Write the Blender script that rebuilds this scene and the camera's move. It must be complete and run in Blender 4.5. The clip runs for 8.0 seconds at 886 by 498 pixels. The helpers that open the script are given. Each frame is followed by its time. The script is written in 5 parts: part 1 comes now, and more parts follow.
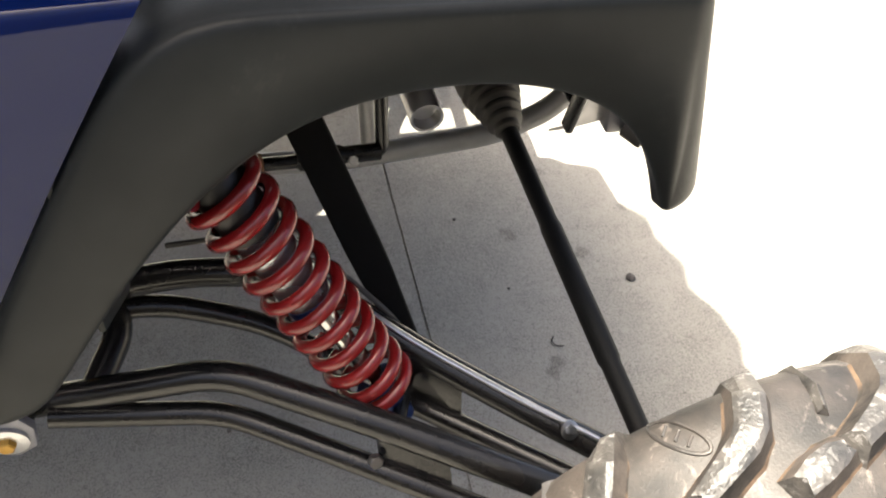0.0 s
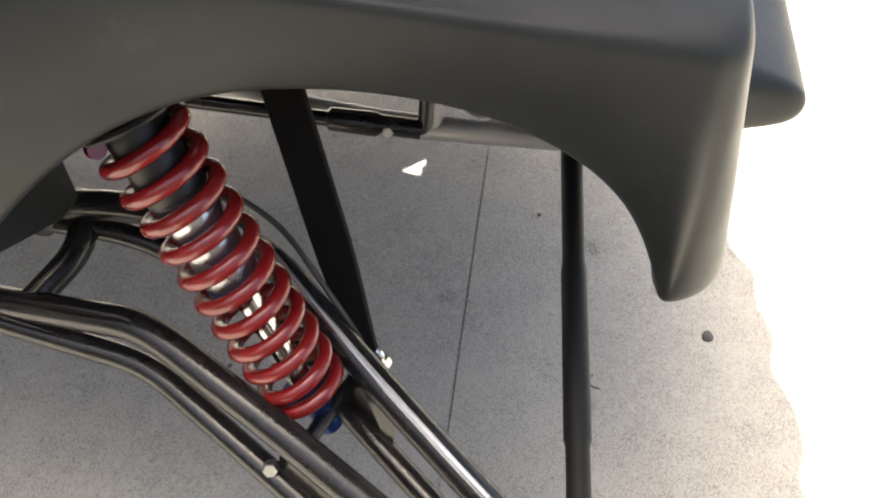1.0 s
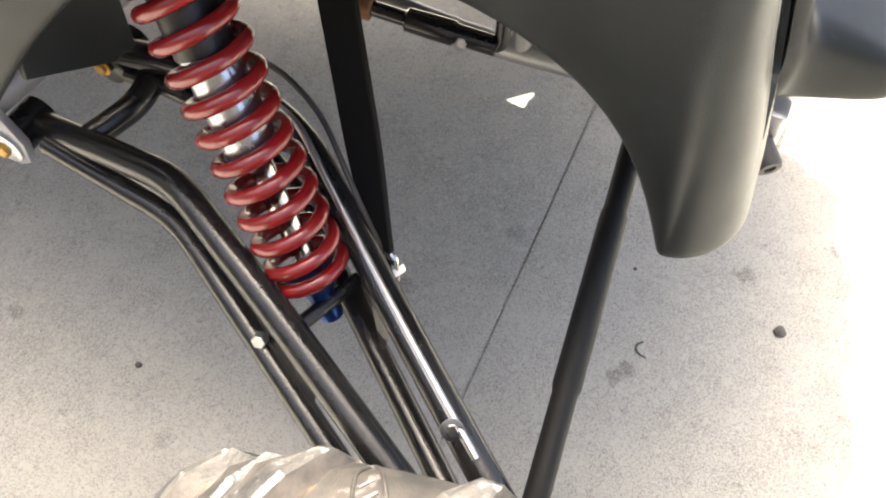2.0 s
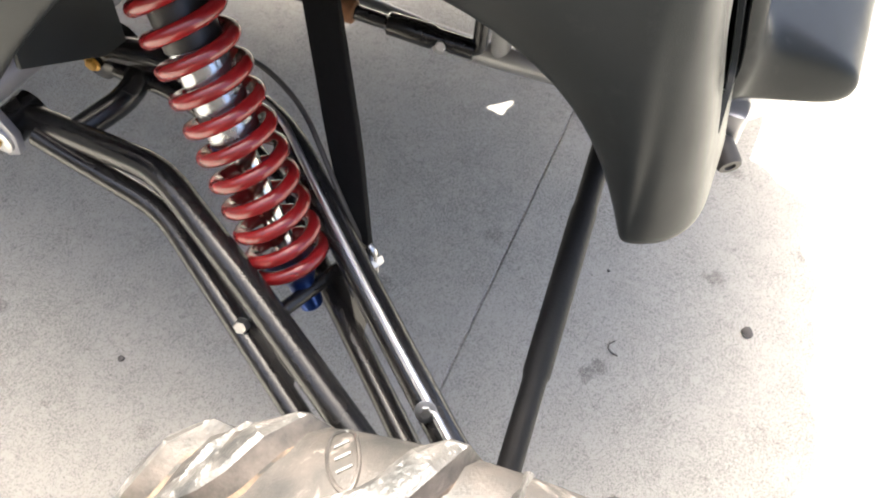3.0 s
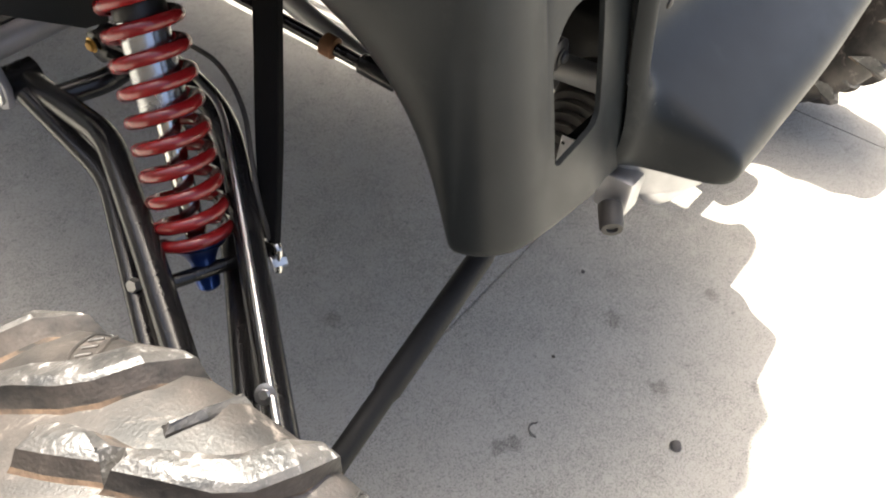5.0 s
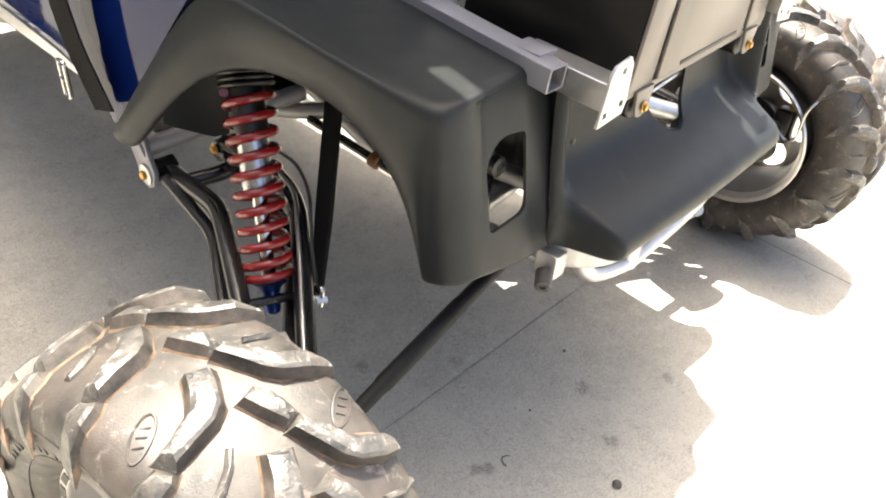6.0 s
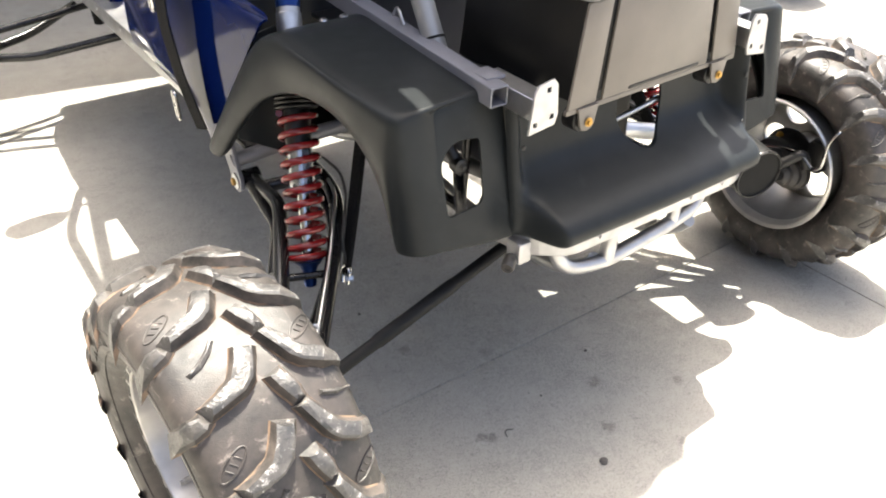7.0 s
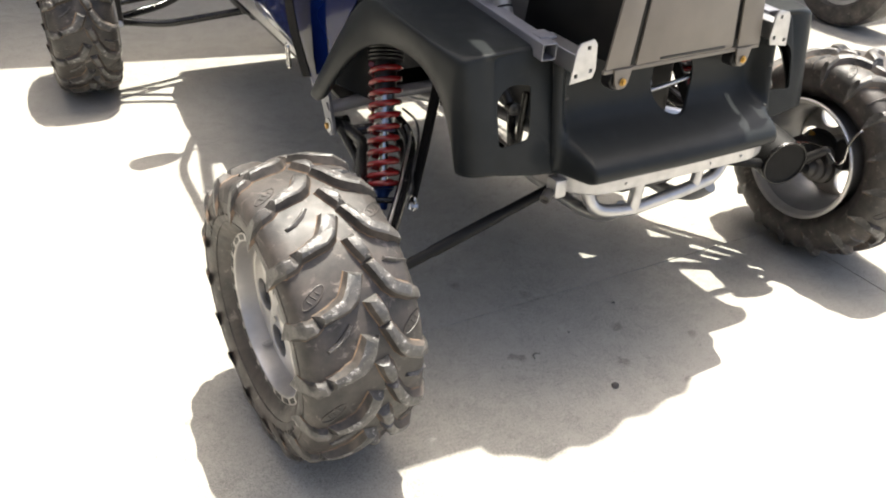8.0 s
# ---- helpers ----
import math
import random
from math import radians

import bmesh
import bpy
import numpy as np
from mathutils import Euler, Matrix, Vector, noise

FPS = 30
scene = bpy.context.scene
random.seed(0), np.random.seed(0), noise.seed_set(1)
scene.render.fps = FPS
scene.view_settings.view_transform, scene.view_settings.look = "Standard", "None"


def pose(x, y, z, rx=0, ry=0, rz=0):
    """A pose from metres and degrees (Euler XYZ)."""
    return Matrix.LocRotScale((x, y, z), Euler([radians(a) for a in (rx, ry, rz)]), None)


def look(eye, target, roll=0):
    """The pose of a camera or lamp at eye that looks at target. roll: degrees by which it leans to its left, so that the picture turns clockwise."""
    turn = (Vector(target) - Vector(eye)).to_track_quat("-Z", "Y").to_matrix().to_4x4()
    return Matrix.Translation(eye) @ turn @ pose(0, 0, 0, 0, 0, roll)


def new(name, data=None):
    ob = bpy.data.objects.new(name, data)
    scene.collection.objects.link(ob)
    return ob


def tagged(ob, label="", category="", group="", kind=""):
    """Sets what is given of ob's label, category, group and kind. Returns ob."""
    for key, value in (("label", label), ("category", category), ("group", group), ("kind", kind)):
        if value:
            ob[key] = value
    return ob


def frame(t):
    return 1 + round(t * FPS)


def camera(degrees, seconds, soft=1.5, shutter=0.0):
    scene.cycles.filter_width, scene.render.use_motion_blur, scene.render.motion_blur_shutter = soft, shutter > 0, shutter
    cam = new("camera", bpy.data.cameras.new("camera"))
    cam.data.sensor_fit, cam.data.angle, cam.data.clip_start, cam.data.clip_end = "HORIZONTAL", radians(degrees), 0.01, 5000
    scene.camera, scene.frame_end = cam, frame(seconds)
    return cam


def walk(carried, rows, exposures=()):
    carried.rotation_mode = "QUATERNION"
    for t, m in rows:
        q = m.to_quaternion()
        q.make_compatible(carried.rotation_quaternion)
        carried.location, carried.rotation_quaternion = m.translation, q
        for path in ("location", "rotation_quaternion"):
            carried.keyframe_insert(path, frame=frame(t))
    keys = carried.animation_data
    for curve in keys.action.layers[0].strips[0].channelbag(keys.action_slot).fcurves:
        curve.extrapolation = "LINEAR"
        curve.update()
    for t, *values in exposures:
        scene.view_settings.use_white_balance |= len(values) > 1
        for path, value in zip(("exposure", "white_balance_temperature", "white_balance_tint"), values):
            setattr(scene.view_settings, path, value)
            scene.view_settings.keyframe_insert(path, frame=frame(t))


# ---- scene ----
cam = camera(57.91, 8.0, soft=2.0)
PATH = [
    (0, look((-1.0761, 0.438, 1.14), (0.2638, 0.1332, -0.3131), 0.90)),
    (0.5, look((-1.0269, 0.3191, 1.1173), (0.3334, 0.3544, -0.3484), -1.34)),
    (1, look((-0.9498, 0.2183, 1.1048), (0.3021, 0.3657, -0.448), 2.22)),
    (1.5, look((-0.9202, 0.119, 1.0756), (0.167, 0.4969, -0.56), -0.46)),
    (1.7, look((-0.9221, 0.1014, 1.0674), (0.1213, 0.549, -0.5791), -0.18)),
    (2.8, look((-0.9515, 0.0814, 1.0871), (0.1341, 0.5423, -0.5281), 2.23)),
    (3, look((-0.9606, 0.0691, 1.0837), (0.134, 0.512, -0.5305), 2.64)),
    (3.5, look((-0.9795, 0.0578, 1.0845), (0.1653, 0.5683, -0.474), 0.71)),
    (4, look((-1.0009, 0.02, 1.0804), (0.193, 0.3988, -0.4789), 7.24)),
    (4.5, look((-0.967, -0.0477, 1.0522), (0.2006, 0.5314, -0.4648), 4.41)),
    (4.7, look((-0.9433, -0.0918, 1.0438), (0.2353, 0.5848, -0.4235), 6.59)),
    (5.8, look((-1.101, -0.4031, 1.1871), (0.1053, 0.5394, -0.1001), 4.75)),
    (6, look((-1.1731, -0.478, 1.2536), (0.0531, 0.5562, 0.059), 6.31)),
    (6.2, look((-1.1733, -0.5624, 1.2977), (-0.0275, 0.5, 0.0493), 4.10)),
    (6.5, look((-1.193, -0.6664, 1.2931), (-0.0805, 0.563, 0.1746), 2.67)),
    (6.8, look((-1.1443, -0.8671, 1.3405), (-0.2231, 0.5418, 0.2605), -0.82)),
    (7, look((-1.1376, -0.9185, 1.3456), (-0.1894, 0.4538, 0.2421), -0.01)),
    (7.2, look((-1.1081, -1.0301, 1.3782), (-0.269, 0.4865, 0.3803), -4.37)),
    (7.5, look((-1.2077, -1.075, 1.3445), (-0.5011, 0.5106, 0.3512), -1.38)),
    (7.7, look((-1.255, -1.1941, 1.3652), (-0.5379, 0.341, 0.3025), -0.33)),
    (8, look((-1.3045, -1.2673, 1.3405), (-0.4878, 0.2219, 0.2844), 2.64)),
]
EXPOSURES = [(t, e, 7200 if t < 2 else (6850 if t < 5 or t > 6.8 else 7250), 5) for t, e in ((0.0, 2.13), (0.5, 2.34), (1.0, 2.66), (1.7, 2.93), (3.0, 3.0), (3.5, 2.74), (4.0, 2.70), (4.5, 2.2), (6.0, 2.53), (6.5, 2.56), (7.0, 2.25), (7.5, 2.0), (8.0, 1.62))]
walk(cam, PATH, EXPOSURES)

# ---- sky and sun ----
SUN_WAY = Vector((-0.23, -0.22, -1.0)).normalized()
world = bpy.data.worlds.new("sky")
scene.world = world
world.use_nodes = True
wn = world.node_tree.nodes
sky = wn.new("ShaderNodeTexSky")
sky.sky_type = "NISHITA"
sky.sun_disc = False
sky.sun_elevation = math.asin(-SUN_WAY.z)
sky.sun_rotation = math.atan2(-SUN_WAY.x, -SUN_WAY.y)
world.node_tree.links.new(sky.outputs[0], wn["Background"].inputs[0])
sky.air_density = 0.38
sky.dust_density = 4.0
sky.ozone_density = 0.4
wn["Background"].inputs[1].default_value = 0.15
sun = new("sun", bpy.data.lights.new("sun", "SUN"))
sun.data.energy = 3.4
sun.data.angle = radians(0.53)
sun.data.color = (1.0, 0.965, 0.925)
sun.matrix_world = look((0, 0, 8), Vector((0, 0, 8)) + SUN_WAY)


# ---- materials ----
def material(name, color, rough=0.5, metal=0.0, vary=0.0, dark=None, scale=30.0, bump=0.0, bump_scale=200.0, coat=0.0, spec=0.5, dust=None, dust_amount=0.0, dust_scale=8.0, rough_vary=0.0, scuff=None, scuff_amount=0.0, scuff_scale=60.0, scuff_from=0.56):
    """Principled surface with broad and fine variation, relief and an optional dust layer on the faces that look up."""
    m = bpy.data.materials.new(name)
    m.use_nodes = True
    nt = m.node_tree
    n, l = nt.nodes, nt.links
    p = n["Principled BSDF"]
    p.inputs["Base Color"].default_value = (*color, 1)
    p.inputs["Roughness"].default_value = rough
    p.inputs["Metallic"].default_value = metal
    p.inputs["Coat Weight"].default_value = coat
    p.inputs["Coat Roughness"].default_value = 0.08
    p.inputs["Specular IOR Level"].default_value = spec
    co = n.new("ShaderNodeTexCoord")
    out = None
    if vary:
        a = n.new("ShaderNodeTexNoise")
        a.inputs["Scale"].default_value = scale
        a.inputs["Detail"].default_value = 6
        b = n.new("ShaderNodeTexNoise")
        b.inputs["Scale"].default_value = scale * 0.13
        b.inputs["Detail"].default_value = 3
        l.new(co.outputs["Object"], a.inputs["Vector"])
        l.new(co.outputs["Object"], b.inputs["Vector"])
        ad = n.new("ShaderNodeMath")
        ad.operation = "ADD"
        l.new(a.outputs["Fac"], ad.inputs[0])
        l.new(b.outputs["Fac"], ad.inputs[1])
        ra = n.new("ShaderNodeMapRange")
        ra.inputs["From Min"].default_value = 0.7
        ra.inputs["From Max"].default_value = 1.3
        l.new(ad.outputs[0], ra.inputs["Value"])
        mx = n.new("ShaderNodeMix")
        mx.data_type = "RGBA"
        d = dark if dark else tuple(c * (1 - vary) for c in color)
        mx.inputs[6].default_value = (*d, 1)
        mx.inputs[7].default_value = (*color, 1)
        l.new(ra.outputs[0], mx.inputs[0])
        out = mx.outputs[2]
        if rough_vary:
            rr = n.new("ShaderNodeMapRange")
            rr.inputs["From Min"].default_value = 0.7
            rr.inputs["From Max"].default_value = 1.3
            rr.inputs["To Min"].default_value = min(1, rough + rough_vary)
            rr.inputs["To Max"].default_value = max(0.02, rough - rough_vary)
            l.new(ad.outputs[0], rr.inputs["Value"])
            l.new(rr.outputs[0], p.inputs["Roughness"])
    if dust:
        g = n.new("ShaderNodeNewGeometry")
        dn = n.new("ShaderNodeTexNoise")
        dn.inputs["Scale"].default_value = dust_scale
        dn.inputs["Detail"].default_value = 8
        dn.inputs["Roughness"].default_value = 0.65
        l.new(co.outputs["Object"], dn.inputs["Vector"])
        mr = n.new("ShaderNodeMapRange")
        mr.inputs["From Min"].default_value = 0.38
        mr.inputs["From Max"].default_value = 0.68
        mr.inputs["To Max"].default_value = dust_amount
        l.new(dn.outputs["Fac"], mr.inputs["Value"])
        m2 = n.new("ShaderNodeMix")
        m2.data_type = "RGBA"
        if out:
            l.new(out, m2.inputs[6])
        else:
            m2.inputs[6].default_value = (*color, 1)
        m2.inputs[7].default_value = (*dust, 1)
        l.new(mr.outputs[0], m2.inputs[0])
        out = m2.outputs[2]
    if scuff:
        sn = n.new("ShaderNodeTexNoise")
        sn.inputs["Scale"].default_value = scuff_scale
        sn.inputs["Detail"].default_value = 9
        sn.inputs["Roughness"].default_value = 0.72
        sn.inputs["Distortion"].default_value = 0.6
        l.new(co.outputs["Object"], sn.inputs["Vector"])
        sr = n.new("ShaderNodeMapRange")
        sr.inputs["From Min"].default_value = scuff_from
        sr.inputs["From Max"].default_value = scuff_from + 0.10
        sr.inputs["To Max"].default_value = scuff_amount
        l.new(sn.outputs["Fac"], sr.inputs["Value"])
        m3 = n.new("ShaderNodeMix")
        m3.data_type = "RGBA"
        if out:
            l.new(out, m3.inputs[6])
        else:
            m3.inputs[6].default_value = (*color, 1)
        m3.inputs[7].default_value = (*scuff, 1)
        l.new(sr.outputs[0], m3.inputs[0])
        out = m3.outputs[2]
    if out:
        l.new(out, p.inputs["Base Color"])
    if bump:
        bt = n.new("ShaderNodeTexNoise")
        bt.inputs["Scale"].default_value = bump_scale
        bt.inputs["Detail"].default_value = 4
        l.new(co.outputs["Object"], bt.inputs["Vector"])
        bb = n.new("ShaderNodeBump")
        bb.inputs["Strength"].default_value = bump
        bb.inputs["Distance"].default_value = 0.002
        l.new(bt.outputs["Fac"], bb.inputs["Height"])
        l.new(bb.outputs[0], p.inputs["Normal"])
    return m


PLASTIC = material("textured_black_plastic", (0.0190, 0.0215, 0.0225), 0.38, vary=0.25, scale=25, bump=0.12, bump_scale=900, dust=(0.045, 0.050, 0.052), dust_amount=0.07, dust_scale=5, spec=0.17, rough_vary=0.05, scuff=(0.055, 0.060, 0.060), scuff_amount=0.25, scuff_scale=11, scuff_from=0.60)
BLUE = material("blue_gloss_plastic", (0.0022, 0.0095, 0.070), 0.055, vary=0.2, scale=9, rough_vary=0.02, spec=0.26)
RUBBER = material("dusty_rubber", (0.026, 0.0240, 0.0225), 0.50, vary=0.4, scale=40, bump=0.25, bump_scale=420, dust=(0.150, 0.120, 0.102), dust_amount=0.43, dust_scale=14, rough_vary=0.10, spec=0.6, scuff=(0.30, 0.255, 0.225), scuff_amount=0.55, scuff_scale=34, scuff_from=0.57)
TREAD = material("worn_tread_rubber", (0.034, 0.033, 0.032), 0.44, vary=0.5, scale=70, bump=0.6, bump_scale=240, dust=(0.20, 0.178, 0.160), dust_amount=0.46, dust_scale=38, rough_vary=0.14, spec=0.8, scuff=(0.56, 0.54, 0.52), scuff_amount=0.8, scuff_scale=75, scuff_from=0.575)
TREAD_DUST = material("dust_at_block_base", (0.040, 0.035, 0.031), 0.7, dust=(0.30, 0.195, 0.125), dust_amount=0.95, dust_scale=24, bump=0.3, bump_scale=300)
# darker copy of the tread rubber: less dust, and flank shade put into the colour
FLANK = material("shaded_block_flank", (0.020, 0.019, 0.018), 0.55, vary=0.4, scale=50, bump=0.3, bump_scale=300, dust=(0.22, 0.178, 0.150), dust_amount=0.48, dust_scale=20, spec=0.5)
RIM_MAT = material("cast_aluminium", (0.60, 0.58, 0.56), 0.40, 0.8, vary=0.2, scale=30, bump=0.1, rough_vary=0.1)
# darker copy of the rim metal, the barrel's inner shade put into the colour
RIM_INNER = material("shaded_rim_grey", (0.27, 0.265, 0.26), 0.5, 0.35, vary=0.25, scale=25, bump=0.1)
RIM_DARK = material("rim_black_paint", (0.02, 0.02, 0.02), 0.45, vary=0.2)
POWDER = material("black_powder_coat", (0.010, 0.010, 0.011), 0.20, vary=0.3, scale=20, bump=0.15, bump_scale=500, coat=0.2, spec=0.36, rough_vary=0.08, dust=(0.2, 0.17, 0.13), dust_amount=0.05, dust_scale=14)
RED = material("red_spring_coat", (0.225, 0.008, 0.010), 0.26, vary=0.3, scale=40, coat=0.3, dust=(0.3, 0.12, 0.09), dust_amount=0.03, dust_scale=16, bump=0.1, bump_scale=300)
CHROME = material("polished_chrome", (0.55, 0.54, 0.53), 0.16, 1.0, vary=0.15, scale=18, rough_vary=0.06)
SHOCK_BODY = material("polished_aluminium", (0.50, 0.51, 0.53), 0.24, 0.9, vary=0.25, scale=14, rough_vary=0.08)
SATIN = material("satin_aluminium", (0.62, 0.62, 0.63), 0.38, 1.0, vary=0.2, scale=28, bump=0.1, bump_scale=600, rough_vary=0.1)
PAINTED_ALU = material("pale_grey_frame_paint", (0.25, 0.25, 0.28), 0.42, 0.35, vary=0.2, scale=25, bump=0.1, bump_scale=400)
BRUSHED = material("raw_aluminium_plate", (0.54, 0.535, 0.54), 0.42, 0.85, vary=0.25, scale=35, bump=0.12, bump_scale=500, rough_vary=0.12)
ANODISED = material("blue_anodised", (0.012, 0.045, 0.20), 0.28, 0.7, vary=0.2, scale=30)
GOLD = material("yellow_zinc_bolt", (0.60, 0.36, 0.10), 0.35, 1.0, vary=0.3, scale=120)
STEEL = material("zinc_steel", (0.55, 0.55, 0.56), 0.3, 1.0, vary=0.2, scale=90)
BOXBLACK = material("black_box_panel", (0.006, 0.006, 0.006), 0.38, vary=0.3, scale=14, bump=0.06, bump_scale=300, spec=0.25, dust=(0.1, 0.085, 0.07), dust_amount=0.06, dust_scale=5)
MUFFLER = material("black_heat_paint", (0.010, 0.010, 0.010), 0.6, vary=0.4, scale=40, bump=0.2, bump_scale=300, spec=0.25)
# paler than the box black: light off the sunlit ground is painted into it
BOXREAR = material("lit_rear_sheet", (0.165, 0.144, 0.122), 0.36, vary=0.18, scale=8, bump=0.05, bump_scale=300, dust=(0.26, 0.225, 0.19), dust_amount=0.25, dust_scale=4)
LID = material("scuffed_lid", (0.028, 0.028, 0.031), 0.3, vary=0.5, scale=16, bump=0.15, bump_scale=90, rough_vary=0.15, dust=(0.36, 0.35, 0.34), dust_amount=0.45, dust_scale=10)
WEBBING = material("black_webbing", (0.005, 0.005, 0.0055), 0.85, vary=0.3, scale=60, bump=0.8, bump_scale=900, spec=0.2)
BLACKMETAL = material("matt_black_metal", (0.012, 0.012, 0.013), 0.42, 0.1, vary=0.4, scale=30, bump=0.2, dust=(0.14, 0.115, 0.09), dust_amount=0.07, dust_scale=12)
BOOTRUB = material("cv_boot_rubber", (0.03, 0.029, 0.028), 0.55, vary=0.3, scale=40, dust=(0.2, 0.17, 0.14), dust_amount=0.3)
GREYTUBE = material("grey_frame_tube", (0.34, 0.34, 0.34), 0.38, 0.5, vary=0.2, scale=25, bump=0.1)
INTERIOR = material("dark_interior", (0.012, 0.012, 0.014), 0.5, vary=0.3, scale=12)
RUST = material("rusty_steel", (0.24, 0.11, 0.05), 0.7, 0.3, vary=0.5, scale=60, bump=0.4)
DOORMAT = material("pale_door_paint", (0.55, 0.55, 0.53), 0.5, vary=0.12, scale=6, bump=0.1)
DARKWALL = material("brown_render", (0.085, 0.078, 0.068), 0.9, vary=0.25, scale=6, bump=0.6, bump_scale=60)
STUCCO = material("plain_stucco", (0.5, 0.47, 0.42), 0.9, vary=0.15, scale=8, bump=0.6, bump_scale=80)


def concrete(name, spots=()):
    """Broom-finished concrete: broad tone drift, sand-size speckle, pits, and a few oil spots of their own."""
    m = bpy.data.materials.new(name)
    m.use_nodes = True
    n, l = m.node_tree.nodes, m.node_tree.links
    p = n["Principled BSDF"]
    p.inputs["Roughness"].default_value = 0.86
    p.inputs["Specular IOR Level"].default_value = 0.25
    co = n.new("ShaderNodeTexCoord")

    def tex(scale, detail, rough=0.6):
        t = n.new("ShaderNodeTexNoise")
        t.inputs["Scale"].default_value = scale
        t.inputs["Detail"].default_value = detail
        t.inputs["Roughness"].default_value = rough
        l.new(co.outputs["Object"], t.inputs["Vector"])
        return t.outputs["Fac"]

    def ramp(v, a, b, c0, c1):
        r = n.new("ShaderNodeMapRange")
        for k, x in (("From Min", a), ("From Max", b), ("To Min", c0), ("To Max", c1)):
            r.inputs[k].default_value = x
        l.new(v, r.inputs["Value"])
        return r.outputs[0]

    def times(a, b):
        q = n.new("ShaderNodeMath")
        q.operation = "MULTIPLY"
        l.new(a, q.inputs[0])
        l.new(b, q.inputs[1])
        return q.outputs[0]

    tone = times(ramp(tex(1.3, 5), 0.3, 0.7, 0.82, 1.1), ramp(tex(260, 5, 0.8), 0.40, 0.60, 0.72, 1.27))
    tone = times(tone, ramp(tex(14, 8, 0.7), 0.3, 0.7, 0.78, 1.14))
    tone = times(tone, ramp(tex(75, 4, 0.75), 0.62, 0.72, 1.0, 0.66))
    tone = times(tone, ramp(tex(520, 2, 0.6), 0.38, 0.62, 0.80, 1.19))
    tone = times(tone, ramp(tex(170, 2, 0.5), 0.62, 0.68, 1.0, 1.45))
    tone = times(tone, ramp(tex(150, 3, 0.6), 0.30, 0.38, 0.62, 1.0))
    vo = n.new("ShaderNodeTexVoronoi")
    vo.inputs["Scale"].default_value = 260
    l.new(co.outputs["Object"], vo.inputs["Vector"])
    tone = times(tone, ramp(vo.outputs["Color"], 0.0, 1.0, 0.84, 1.16))
    grit = n.new("ShaderNodeTexVoronoi")
    grit.inputs["Scale"].default_value = 135
    l.new(co.outputs["Object"], grit.inputs["Vector"])
    shade = n.new("ShaderNodeSeparateColor")
    l.new(grit.outputs["Color"], shade.inputs[0])
    tone = times(tone, ramp(shade.outputs[0], 0.90, 0.97, 1.0, 1.30))
    tone = times(tone, ramp(shade.outputs[1], 0.02, 0.06, 0.84, 1.0))
    for x, y, r, k in spots:
        s = n.new("ShaderNodeVectorMath")
        s.operation = "DISTANCE"
        w = n.new("ShaderNodeVectorMath")
        w.operation = "ADD"
        nz = n.new("ShaderNodeTexNoise")
        nz.inputs["Scale"].default_value = 45
        l.new(co.outputs["Object"], nz.inputs["Vector"])
        sc = n.new("ShaderNodeVectorMath")
        sc.operation = "SCALE"
        sc.inputs["Scale"].default_value = r * 1.6
        sub = n.new("ShaderNodeVectorMath")
        sub.operation = "SUBTRACT"
        sub.inputs[1].default_value = (0.5, 0.5, 0.5)
        l.new(nz.outputs["Color"], sub.inputs[0])
        l.new(sub.outputs[0], sc.inputs[0])
        l.new(co.outputs["Object"], w.inputs[0])
        l.new(sc.outputs[0], w.inputs[1])
        l.new(w.outputs[0], s.inputs[0])
        s.inputs[1].default_value = (x, y, 0)
        tone = times(tone, ramp(s.outputs["Value"], r * 0.55, r * 1.15, k, 1.0))
    mx = n.new("ShaderNodeMix")
    mx.data_type = "RGBA"
    mx.inputs[6].default_value = (0.0, 0.0, 0.0, 1)
    mx.inputs[7].default_value = (0.398, 0.381, 0.342, 1)
    l.new(tone, mx.inputs[0])
    l.new(mx.outputs[2], p.inputs["Base Color"])
    b = n.new("ShaderNodeBump")
    b.inputs["Strength"].default_value = 0.5
    b.inputs["Distance"].default_value = 0.002
    l.new(tex(320, 4, 0.7), b.inputs["Height"])
    l.new(b.outputs[0], p.inputs["Normal"])
    return m


CONCRETE = concrete("weathered_concrete", [(-0.089, -0.062, 0.020, 0.62), (-0.010, 0.063, 0.020, 0.66), (-0.348, 0.075, 0.014, 0.6), (-0.327, 0.062, 0.016, 0.62), (-0.33, 0.42, 0.02, 0.7), (0.16, -0.05, 0.018, 0.7), (-0.16, 0.30, 0.018, 0.75), (-0.70, 0.62, 0.02, 0.7), (0.02, -0.19, 0.012, 0.7), (-0.62, 0.95, 0.018, 0.7)])


# ---- mesh tools ----
def finish(bm, smooth=35):
    bmesh.ops.recalc_face_normals(bm, faces=bm.faces)
    for e in bm.edges:
        e.smooth = not (len(e.link_faces) == 2 and e.calc_face_angle(0) > radians(smooth))
    for f in bm.faces:
        f.smooth = True


def part(name, bm, mat, parent=None, label="", smooth=35):
    """Links a bmesh or a mesh as one mesh object, under a thing or a part."""
    if isinstance(bm, bpy.types.Mesh):
        me = bm
    else:
        finish(bm, smooth)
        me = bpy.data.meshes.new(name)
        bm.to_mesh(me)
        bm.free()
    if not me.materials:
        me.materials.append(mat)
    ob = new(name, me)
    if parent:
        ob.parent = parent
    return tagged(ob, label)


